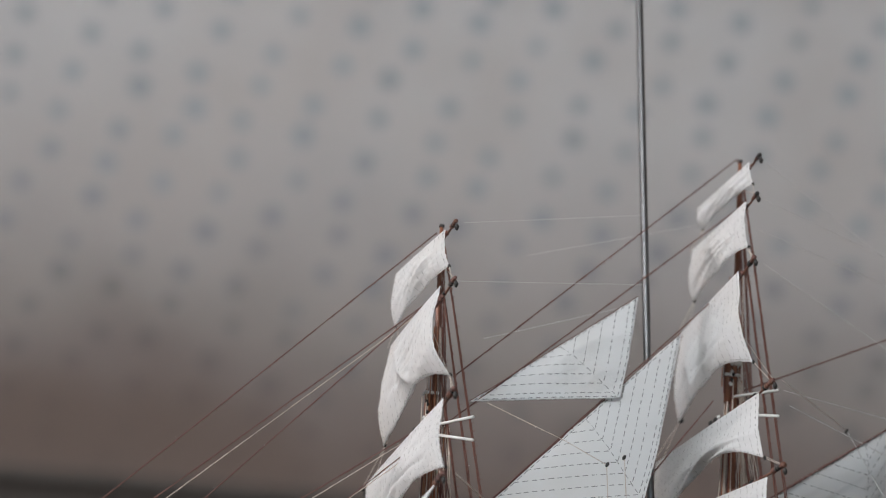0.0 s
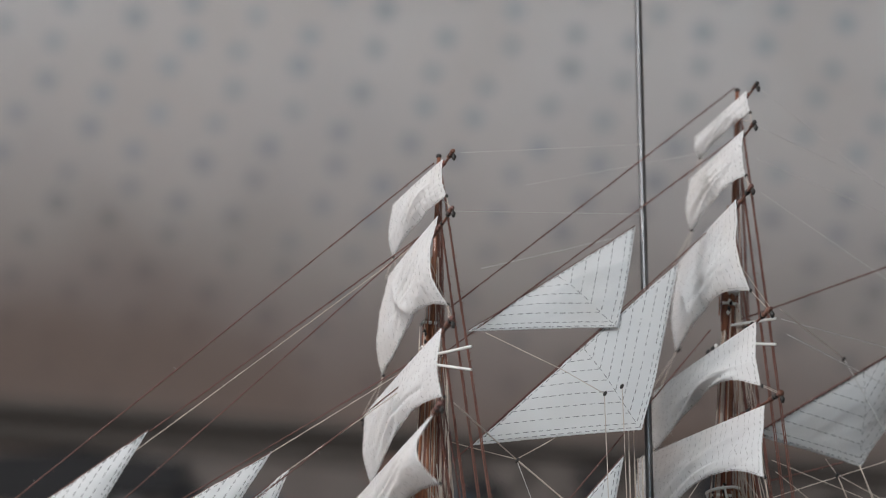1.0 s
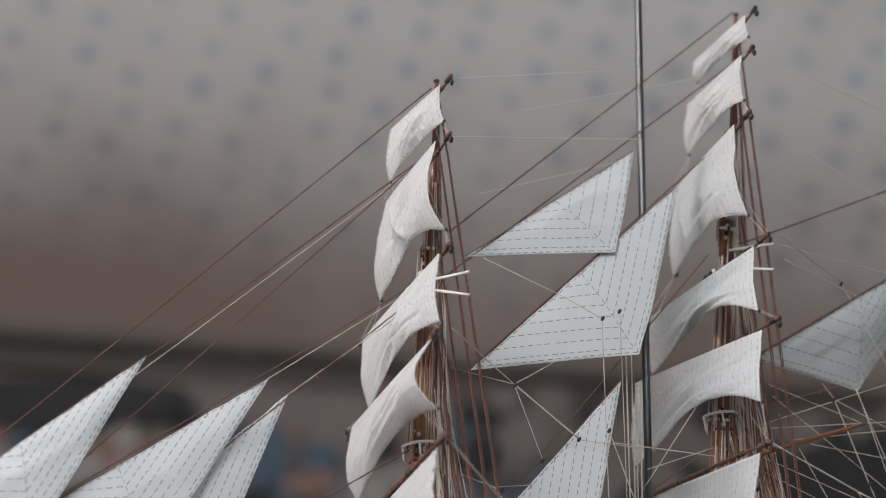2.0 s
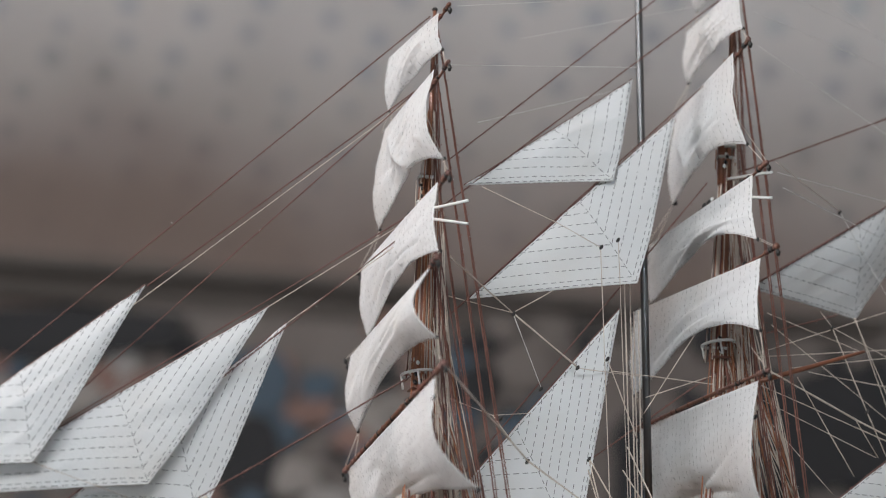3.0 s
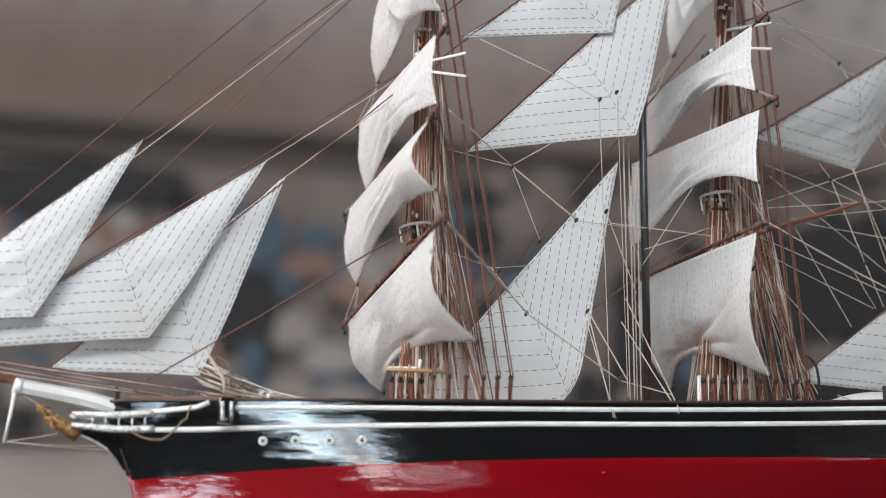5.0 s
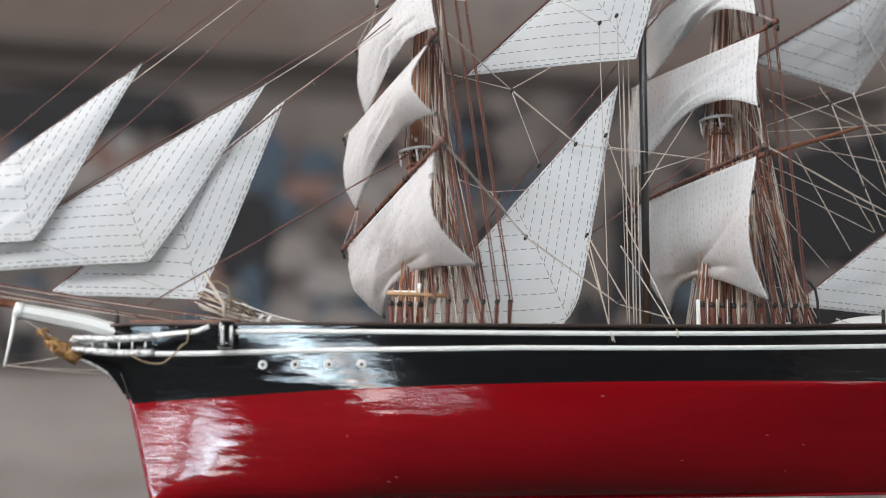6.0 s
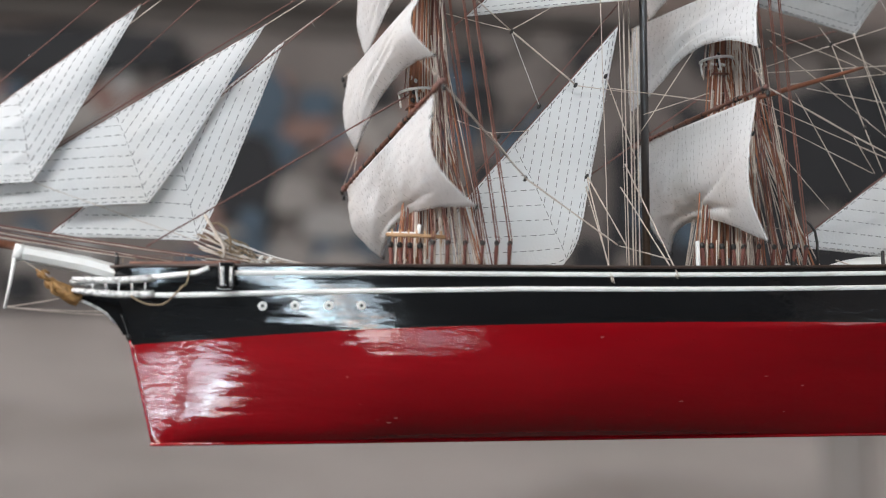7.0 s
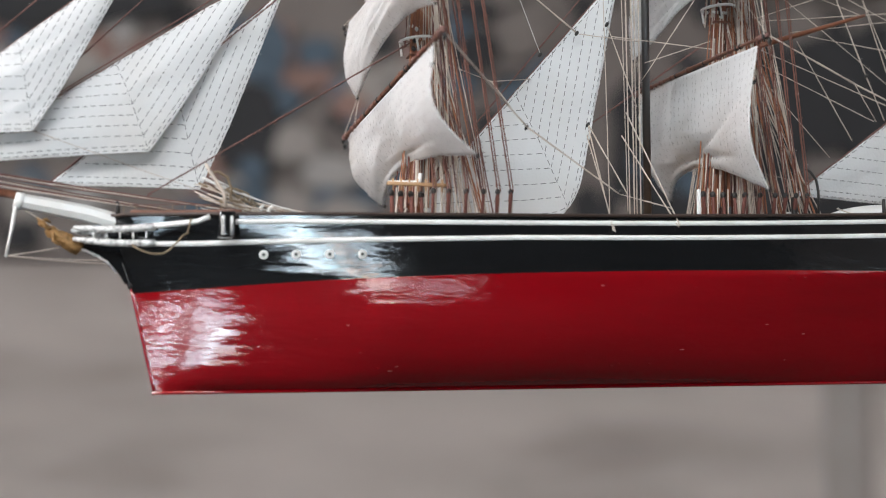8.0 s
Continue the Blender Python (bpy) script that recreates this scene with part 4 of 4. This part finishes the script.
pin_columns((-62, -53, -43, -33), -45, 21.5)
pin_columns((-29, -16, -4), 18, 33)
pin_columns((249, 259, 270, 282, 293), -60, 31.5)
pin_columns((302, 313, 327), 18, 45)
# gear led up and down the masts, abaft the sails
for f, h in (FORE, MAIN):
    f, h = Vector(f), Vector(h)
    for k in range(85):
        up = line_rnd.choice((0.26, 0.29, 0.31, 0.36, 0.42, 0.5, 0.6))
        a = f.lerp(h, up) + Vector((line_rnd.uniform(0, 14), line_rnd.uniform(-8, 22), line_rnd.uniform(-14, 8)))
        b = Vector((f.x + line_rnd.uniform(-10, 74), line_rnd.uniform(24, 74), z_rail(f.x) - 4))
        line("halyard", a, b, line_rnd.uniform(0.45, 0.8), line_rnd.choice((CREAM, CREAM, CREAM, BROWN, ORANGE)), 0.001)

for (f, h), count, reach in ((FORE, 36, 66), (MAIN, 70, 108)):
    f, h = Vector(f), Vector(h)
    for k in range(count):
        up = line_rnd.choice((0.30, 0.31, 0.33, 0.40, 0.5, 0.62))
        a = f.lerp(h, up) + Vector((line_rnd.uniform(2, 16), line_rnd.uniform(-12, 4), line_rnd.uniform(-10, 8)))
        b = Vector((f.x + line_rnd.uniform(10, reach), line_rnd.uniform(-60, -20), z_rail(f.x) - 4))
        line("shroud", a, b, line_rnd.uniform(0.5, 0.85), line_rnd.choice((CREAM, CREAM, CREAM, CREAM, BROWN, ORANGE)), 0.001)

# ---- tops and crosstrees ----
def top_rail(m_foot, m_head, up, w):
    """The white hoop of a mast top, on its trestle."""
    f, h = Vector(m_foot), Vector(m_head)
    c = f.lerp(h, up) + Vector((-4, 0, 0))
    pts = [c + Vector((w * math.cos(a) * 0.9, -w * math.sin(a), 6 + 2 * math.cos(a))) for a in [math.pi * (0.0 + 1.95 * k / 20) for k in range(21)]]
    top = tube("mast_top", pts, 1.5, WHITE, ship, "white hooped mast top", 8)
    for k in (1, 6, 11, 16):
        tube("stanchion", [pts[k], pts[k] + Vector((2, 0, -14))], 1.1, WHITE, top)
    part("platform", box_bm(mm(c + Vector((-w * 0.45, -w * 0.6, -11))), mm(c + Vector((w * 0.5, w * 0.6, -9))), 0.0006), YARD, top)


def crosstrees(m_foot, m_head, up, arms):
    f, h = Vector(m_foot), Vector(m_head)
    c = f.lerp(h, up)
    ct = part("crosstrees", box_bm(mm(c + Vector((-6, -9, 0))), mm(c + Vector((6, 9, 5))), 0.0006), WHITE, ship, "white crosstrees")
    for p0, p1 in arms:
        tube("spreader", [Vector(p0), Vector(p1)], 1.5, WHITE, ct, sides=8)


top_rail(*FORE, 0.305, 18)
top_rail(*MAIN, 0.318, 18)
def doubling(m_foot, m_head, up, lower, upper):
    """The head of the lower spar beside the one above, held by a white cap, with gear seized round both."""
    f, h = Vector(m_foot), Vector(m_head)
    c, axis = f.lerp(h, up), (h - f).normalized()
    off = Vector((-6.5, 0, 0))
    sp = tube("mast_head", [c + off - axis * lower, c + off, c + off + axis * upper], [4.4, 4.0, 3.4], MAST, ship, "varnished head of the lower spar", 10)
    for up_mm, s in ((upper - 3, 1.0), (-4, 1.1)):
        p = c + off / 2 + axis * up_mm
        part("cap", box_bm(mm(p + Vector((-8 * s, -5.5, -1.4))), mm(p + Vector((7 * s, 5.5, 1.4))), 0.0008), WHITE, sp, "white painted cap")
    for k in range(7):
        a = line_rnd.uniform(0, 6.28)
        p = c + off / 2 + Vector((10 * math.cos(a), 6 * math.sin(a), 0))
        tube("seizing", [p + axis * line_rnd.uniform(-lower, -8), p + axis * line_rnd.uniform(4, upper)], line_rnd.uniform(0.5, 0.8), line_rnd.choice((ORANGE, LANYARD, CREAM)), sp, sides=5)
    for k in range(6):
        p = c + off + Vector((line_rnd.uniform(-7, 3), -6 + line_rnd.uniform(-3, 1), line_rnd.uniform(-14, 16)))
        v, fc = tube_data([mm(p), mm(p + Vector((0.6, 0, -2.2))), mm(p + Vector((0.8, 0, -4.4)))], [0.0009, 0.0021, 0.0009], 7)
        mesh_object("block", v, fc, (BLOCK, WHITE, BLOCK)[k % 3], sp)


def mast_gear(m_foot, m_head, count):
    """Halyards and lifts led down beside the mast."""
    f, h = Vector(m_foot), Vector(m_head)
    for k in range(count):
        u0, u1 = line_rnd.choice(((0.02, 0.31), (0.02, 0.62), (0.30, 0.62), (0.31, 0.80))), 0
        r0, r1, a = line_rnd.uniform(6, 20), line_rnd.uniform(4, 9), line_rnd.uniform(0, 6.28)
        p0 = f.lerp(h, u0[0]) + Vector((r0 * math.cos(a), r0 * math.sin(a), 0))
        p1 = f.lerp(h, u0[1]) + Vector((r1 * math.cos(a), r1 * math.sin(a), 0))
        line("halyard", p0, p1, line_rnd.uniform(0.45, 0.9), line_rnd.choice((CREAM, CREAM, CREAM, ORANGE, LANYARD)), 0.002)


for spars in (FORE, MAIN):
    doubling(*spars, 0.635, 34, 26)
    doubling(*spars, 0.325, 30, 34)
    mast_gear(*spars, 48)
crosstrees(*FORE, 0.625, (((-22, 0, 352), (8, -60, 347)), ((-16, -10, 341), (8, -60, 323)), ((-22, 0, 352), (-4, 60, 352))))
crosstrees(*MAIN, 0.645, (((304, 0, 414), (333, -60, 406)), ((310, 0, 396), (332, -60, 378)), ((304, 0, 414), (322, 60, 412))))


def block(x, y, z, s=2.4, mat=BLOCK):
    bm = bmesh.new()
    bmesh.ops.create_uvsphere(bm, u_segments=8, v_segments=6, radius=s / 1000, matrix=Matrix.Translation(mm((x, y, z))) @ Matrix.Rotation(0.6, 4, "Y") @ Matrix.Diagonal((0.75, 0.7, 1.3, 1)))
    part("block", bm, mat, ship)


block(154, -38, 317)
block(172, -38, 326)
block(435, 0, 389)
block(64, -30, 243)
block(136, -12, 197)
block(95, -20, 171)
block(50, -30, 136)
block(62, -80, 85)
block(263, -160, 124)
block(-18, -190, 34)
block(165, -20, 206)
block(144, -20, 103)
block(163, -60, 30)
block(363, -12, 181)
block(450, -12, 171)
block(415, -12, 258)
block(301, 133, 428)
block(-60, -190, 116)
block(-42, -10, 339, 2.6, WHITE)
block(-46, -6, 334, 2.6, BLOCK)
block(-40, -14, 343, 2.6, BLOCK)
block(286, -10, 387, 2.6, WHITE)
block(278, -8, 381, 2.6, BLOCK)
block(281, -14, 383, 2.6, BLOCK)

# sheets from each clew to the yard below it
for (m1, n1, f1, cn1, cf1), (m2, n2, f2, cn2, cf2) in zip(YARDS, YARDS[1:]):
    if m1 is m2:
        line("sheet", cf1, f2 + Vector((-1, 0, 2)), 0.5, CREAM, 0.0)
        line("sheet", cf1 + Vector((2, 0, 6)), f2 + Vector((5, -20, 2)), 0.45, CREAM, 0.0)
        line("sheet", cn1, n2 + Vector((-2, 4, 1)), 0.5, CREAM, 0.0)
        line("lift", n2, f1.lerp(n1, 0.5) + Vector((10, 0, -6)), 0.4, CREAM, 0.004)
# loose fibres and dust caught on the cords
fz = random.Random(77)
fuzz_v, fuzz_f = [], []
cords = [o for o in ship.children if o.name.split(".")[0] in ("stay", "rope", "shroud", "brace")]
edges = [o for o in ship.children_recursive if o.name.split(".")[0] == "bolt_rope"]
for k in range(1500):
    o = fz.choice(cords if k % 2 else edges)
    p = o.data.vertices[fz.randrange(len(o.data.vertices))].co.copy()
    q = o.data.vertices[fz.randrange(len(o.data.vertices))].co
    if k % 2:
        p = p.lerp(q, fz.random() * 0.999)
    d = Vector((fz.uniform(-1, 1), fz.uniform(-1, 1), fz.uniform(-1, 1))).normalized() * fz.uniform(0.0012, 0.0036)
    v, f = tube_data([p, p + d * 0.5 + Vector((0.0004, 0, 0.0003)), p + d], [0.00012, 0.00011, 0.00008], 3, len(fuzz_v))
    fuzz_v += v
    fuzz_f += f
tagged(mesh_object("fibres", fuzz_v, fuzz_f, PALE, ship), kind="stuff")
# short brown hairs standing off the stays and shrouds
hair_v, hair_f = [], []
cords = [o for o in cords if o.data.materials[0] in (BROWN, SHROUD)]
for k in range(5200):
    o = fz.choice(cords)
    n = len(o.data.vertices) // 5
    i = fz.randrange(n - 1) * 5
    p = o.data.vertices[i].co.lerp(o.data.vertices[i + 5].co, fz.random())
    d = Vector((fz.uniform(-1, 1), fz.uniform(-0.5, 0.5), fz.uniform(-1, 1))).normalized() * fz.uniform(0.001, 0.0032)
    v, f = tube_data([p, p + d * 0.6, p + d + Vector((0.0004, 0, -0.0002))], [0.00022, 0.0002, 0.00013], 3, len(hair_v))
    hair_v += v
    hair_f += f
tagged(mesh_object("hairs", hair_v, hair_f, SHROUD, ship), kind="stuff")
# ---- bow ----
bowsprit = tube("bowsprit", [(-318, 0, -9), (-345, 0, -2.5), (-380, 0, 3), (-411, 0, 7.5)], [8.2, 8.2, 7.8, 7.2], WHITE, ship, "white painted bowsprit", 8)
bowsprit.data.polygons.foreach_set("use_smooth", [False] * len(bowsprit.data.polygons))
tube("jib_boom", [(-405, 0, 12), (-440, 0, 16), (-490, 0, 23), (-560, 0, 33)], [4.2, 4.0, 3.4, 2.2], MAST, bowsprit, "varnished jib boom", 10)
tube("band", [(-404, 0, 6.5), (-405, 0, 6.7), (-411, 0, 7.6), (-412, 0, 7.8)], [7.6, 8.6, 8.6, 7.4], WHITE, bowsprit, sides=8)
dolphin = tube("dolphin_striker", [(-410, -3, 8), (-414, -3, -20), (-418.5, 0, -46)], [2.0, 1.7, 1.3], WHITE, ship, "white dolphin striker", 8)
for a, b in (((-418, 0, -45), (-318, -2, -46)), ((-418, 0, -45), (-318, 2, -49)), ((-418, 0, -45), (-370, -4, -36)), ((-408, 0, 2), (-345, -3, -32))):
    line("martingale", a, b, 0.5, CREAM, 0.01)
# knee of the head, under the figurehead
bm = bmesh.new()
outer = [(-358, -34), (-346, -36), (-334, -41), (-324, -47), (-315, -57), (-308, -68)]
inner = [(-350, -25), (-336, -25), (-318, -27), (-303, -34), (-296, -50), (-294, -66)]
for sgn in (-1, 1):
    vo = [bm.verts.new(mm((x, 2.4 * sgn, z))) for x, z in outer]
    vi = [bm.verts.new(mm((x, 2.4 * sgn, z))) for x, z in inner]
    for k in range(5):
        bm.faces.new((vo[k], vo[k + 1], vi[k + 1], vi[k]))
bmesh.ops.bridge_loops(bm, edges=[e for e in bm.edges if e.is_boundary])
part("stem_knee", bm, BLACK, ship, smooth=False)
tube("knee_trim", [(x - 0.8, 0, z - 0.5) for x, z in outer[:5]], [1.9, 1.9, 1.8, 1.5, 0.7], SILVER, ship, "silvered edge of the knee", 8)
# figurehead: one plain gilded figure leaning forward
def figure():
    verts, faces = [], []
    spine = [(-350, 0, -37), (-356, 0, -33), (-362, 0, -29.5), (-368, 0, -26), (-373, 0, -23), (-378, 0, -20.5), (-382, 0, -18)]
    rad = [5.5, 7.2, 7.4, 6.2, 5.0, 6.2, 3.2]
    v, f = tube_data([mm(p) for p in spine], [r / 1000 for r in rad], 20)
    v = [p + Vector((0, 0, 0.0011 * math.sin(9 * math.atan2(p.y, p.z - (-0.037 + (p.x + 0.350) * -0.6))))) * max(0.0, min(1.0, (p.x + 0.372) / 0.01)) for p in v]
    verts += v
    faces += f
    for line_pts, r in (([(-381, 0, -17), (-384, 0, -14.5), (-387, 0, -13), (-390, 0, -13)], [1.6, 3.2, 3.4, 1.0]), ([(-377, -4, -20), (-384, -6, -17), (-391, -4, -9)], [2.0, 1.6, 1.0]),
                        ([(-376, -5, -23), (-376, -7, -30), (-370, -7, -34)], [2.0, 1.6, 1.1]), ([(-386, 0, -11), (-382, 1, -9.5), (-378, 1, -12)], [1.6, 1.9, 0.8])):
        v, f = tube_data([mm(p) for p in line_pts], [q / 1000 for q in r], 9, len(verts))
        verts += v
        faces += f
    mesh_object("figurehead", verts, faces, GOLD, ship, "gilded carved wooden figurehead")


figure()
# head rails with silvered carving
for z0, z1 in ((-17.5, -16.5), (-28, -32)):
    for side in (-1, 1):
        hr = tube("head_rail", [(-358 + 74 * k / 8, side * (9 + 20 * k / 8), z0 + (z1 - z0) * k / 8 + 2.0 * math.sin(math.pi * k / 8) * -1) for k in range(9)], [1.8, 2.8, 3.3, 3.4, 3.4, 3.4, 3.4, 3.6, 3.6], SILVER, ship, "silvered carved head rail", 8)
for k in range(5):
    f = 0.25 + 0.16 * k
    tube("head_timber", [(-358 + 74 * f, -(9 + 20 * f), -30), (-358 + 74 * f, -(9 + 20 * f), -20)], 0.9, SILVER, ship)
# forecastle rail
tube("forecastle_rail", [(-287, -29, -16), (-262, -38, -14), (-247, -44, -12.5), (-236, -48, -8)], 2.5, WHITE, ship, "white painted rail", 8)
# cathead
cat = part("cathead", box_bm(mm((-229, -62, -28)), mm((-214, -46, -4)), 0.0015), BLACK, ship, "black cathead with white posts")
tube("post", [(-226, -63, -27), (-226, -63, -9)], 1.7, SILVER, cat, sides=8)
tube("post", [(-218, -64, -27), (-218, -64, -9)], 1.5, SILVER, cat, sides=8)
# anchor rope hanging in a bight
tube("anchor_rope", [(-306 + 50 * k / 12, -29 - 14 * k / 12, -34 - 9 * math.sin(math.pi * min(1, k / 11)) ** 0.8 + 26 * max(0, k / 12 - 0.6)) for k in range(13)] + [(-255, -44, -18), (-253, -44, -10)], 0.85, TAN, ship, "tan anchor rope")
tube("forecastle_cap", [(x, -breadth(x, z_rail(x)) - 0.6, z_rail(x) + 2.6) for x in range(-306, -196, 10)], 2.0, YARD, ship, "reddish-brown forecastle rail", 8)
tube("knight_head", [(-317, -9, -8), (-317, -9, 6), (-318, -9, 9)], [2.4, 2.2, 1.2], BLOCK, ship, "dark knight head post", 8)
# bow bulwark and rail stanchions
for k in range(9):
    x = -312 + k * 11
    tube("stanchion", [(x, -14 - k * 3, z_rail(x)), (x, -14 - k * 3, z_rail(x) + 10)], 0.35, TAN, ship)
tube("hand_rail", [(-312 + 11 * k, -14 - 3 * k, z_rail(-312 + 11 * k) + 10) for k in range(9)], 0.4, BROWN, ship)
# stays running in along the bowsprit
for k in range(9):
    line("bowsprit_stay", (-470 + 4 * k, 2 * (k % 3) - 2, 26 + k), (-300 + 13 * k, (k % 5 - 2) * 8, 3 + 0.6 * k), 0.6, BROWN if k % 3 else CREAM, 0.004)
# gear heaped on the forecastle
heap = random.Random(8)
for k in range(34):
    x0 = heap.uniform(-250, -205)
    z0 = heap.uniform(4, 34)
    line("rope", (x0, heap.uniform(-30, 20), z0), (-205 + heap.uniform(10, 90), heap.uniform(-40, 20), heap.uniform(-3, 5)), heap.uniform(0.4, 0.95), heap.choice((CREAM, PALE, PALE, CREAM, TAN)), 0.03)
for k in range(5):
    cx, cz = heap.uniform(-222, -196), heap.uniform(8, 18)
    tube("rope_coil", [(cx + heap.uniform(7, 10) * math.cos(a / 3), heap.uniform(-28, -22), cz + 6 * math.sin(a / 3)) for a in range(20)], 0.7, TAN, ship, sides=5)
tube("anchor_stock", [(-238, -30, 45), (-234, -30, 38), (-226, -30, 26), (-220, -30, 17), (-219, -30, 4)], [1.7, 1.5, 1.6, 1.9, 1.2], CREAM, ship, "pale wooden anchor stock")
tube("anchor_arm", [(-236, -29, 36), (-226, -29, 38), (-217, -29, 33), (-213, -29, 22), (-214, -29, 10)], [0.8, 1.1, 1.2, 1.2, 1.0], TAN, ship, "dull brass anchor arm")
for x, z in ((-186, 4), (-178, 3)):
    tube("bitt", [(x, -24, z - 14), (x + 2, -24, z + 2), (x + 5, -24, z + 5)], [1.5, 1.9, 1.4], WHITE, ship)

# ---- deck fittings ----
fife = part("fife_rail", box_bm(mm((-70, -62, 27)), mm((-12, -58, 30.5)), 0.0008), WOOD, ship, "light wooden pin rail")
tube("pin_rack", [(-64, -40, 33), (-36, -40, 34), (-33, -40, 35), (-32, -40, 43)], 1.9, WHITE, ship, "white painted rack", 8)
for k in range(7):
    tube("belaying_pin", [(-64 + 8 * k, -60, 22), (-64 + 8 * k, -60, 34)], [0.7, 1.0], WOOD, fife)
part("skylight", box_bm(mm((334, -60, -6)), mm((352, -20, 18)), 0.003), WHITE, ship, "white skylight")
part("post", box_bm(mm((240, -69, -2)), mm((243.5, -64, 35)), 0.001), WHITE, ship, "white post")
# upturned boat with a cloth cover, on the deck
bverts, bfaces = [], []
for i in range(25):
    f = i / 24
    half, high = 30 * math.sin(math.pi * (0.04 + 0.92 * f)) ** 0.6, 30 * math.sin(math.pi * (0.04 + 0.92 * f)) ** 0.5
    for j in range(13):
        a = math.pi * j / 12
        bverts.append(mm((378 + 150 * f, -38 - half * math.cos(a), 2 + high * math.sin(a) ** 0.75)))
for i in range(24):
    for j in range(12):
        a = i * 13 + j
        bfaces.append((a, a + 13, a + 14, a + 1))
mesh_object("deck_boat", bverts, bfaces, WHITE, ship, "white upturned boat on the deck")
davit = tube("davit", [(354, -70, 60), (360, -70, 56), (365, -70, 49), (367, -70, 38), (367, -70, 4)], 1.4, BLOCK, ship, "thin black curved davit", 8)
part("bollard", box_bm(mm((339, -72, 4)), mm((344, -66, 31)), 0.001), BLOCK, ship, "black bollard")
part("bollard", box_bm(mm((436, -72, 6)), mm((439, -68, 33)), 0.001), BLOCK, ship, "black bollard")

# ---- the rod from which the ship hangs ----
rod = tube("hanging_rod", [(0, 0, 0), (0, 0, 400), (0, 0, 6082)], [4.0, 4.0, 4.0], ROD, None, "", 20)
rod.location = ship.matrix_basis @ mm((216, 8, -12))
tagged(rod, "thin round grey steel rod holding the ship from above", "rod")
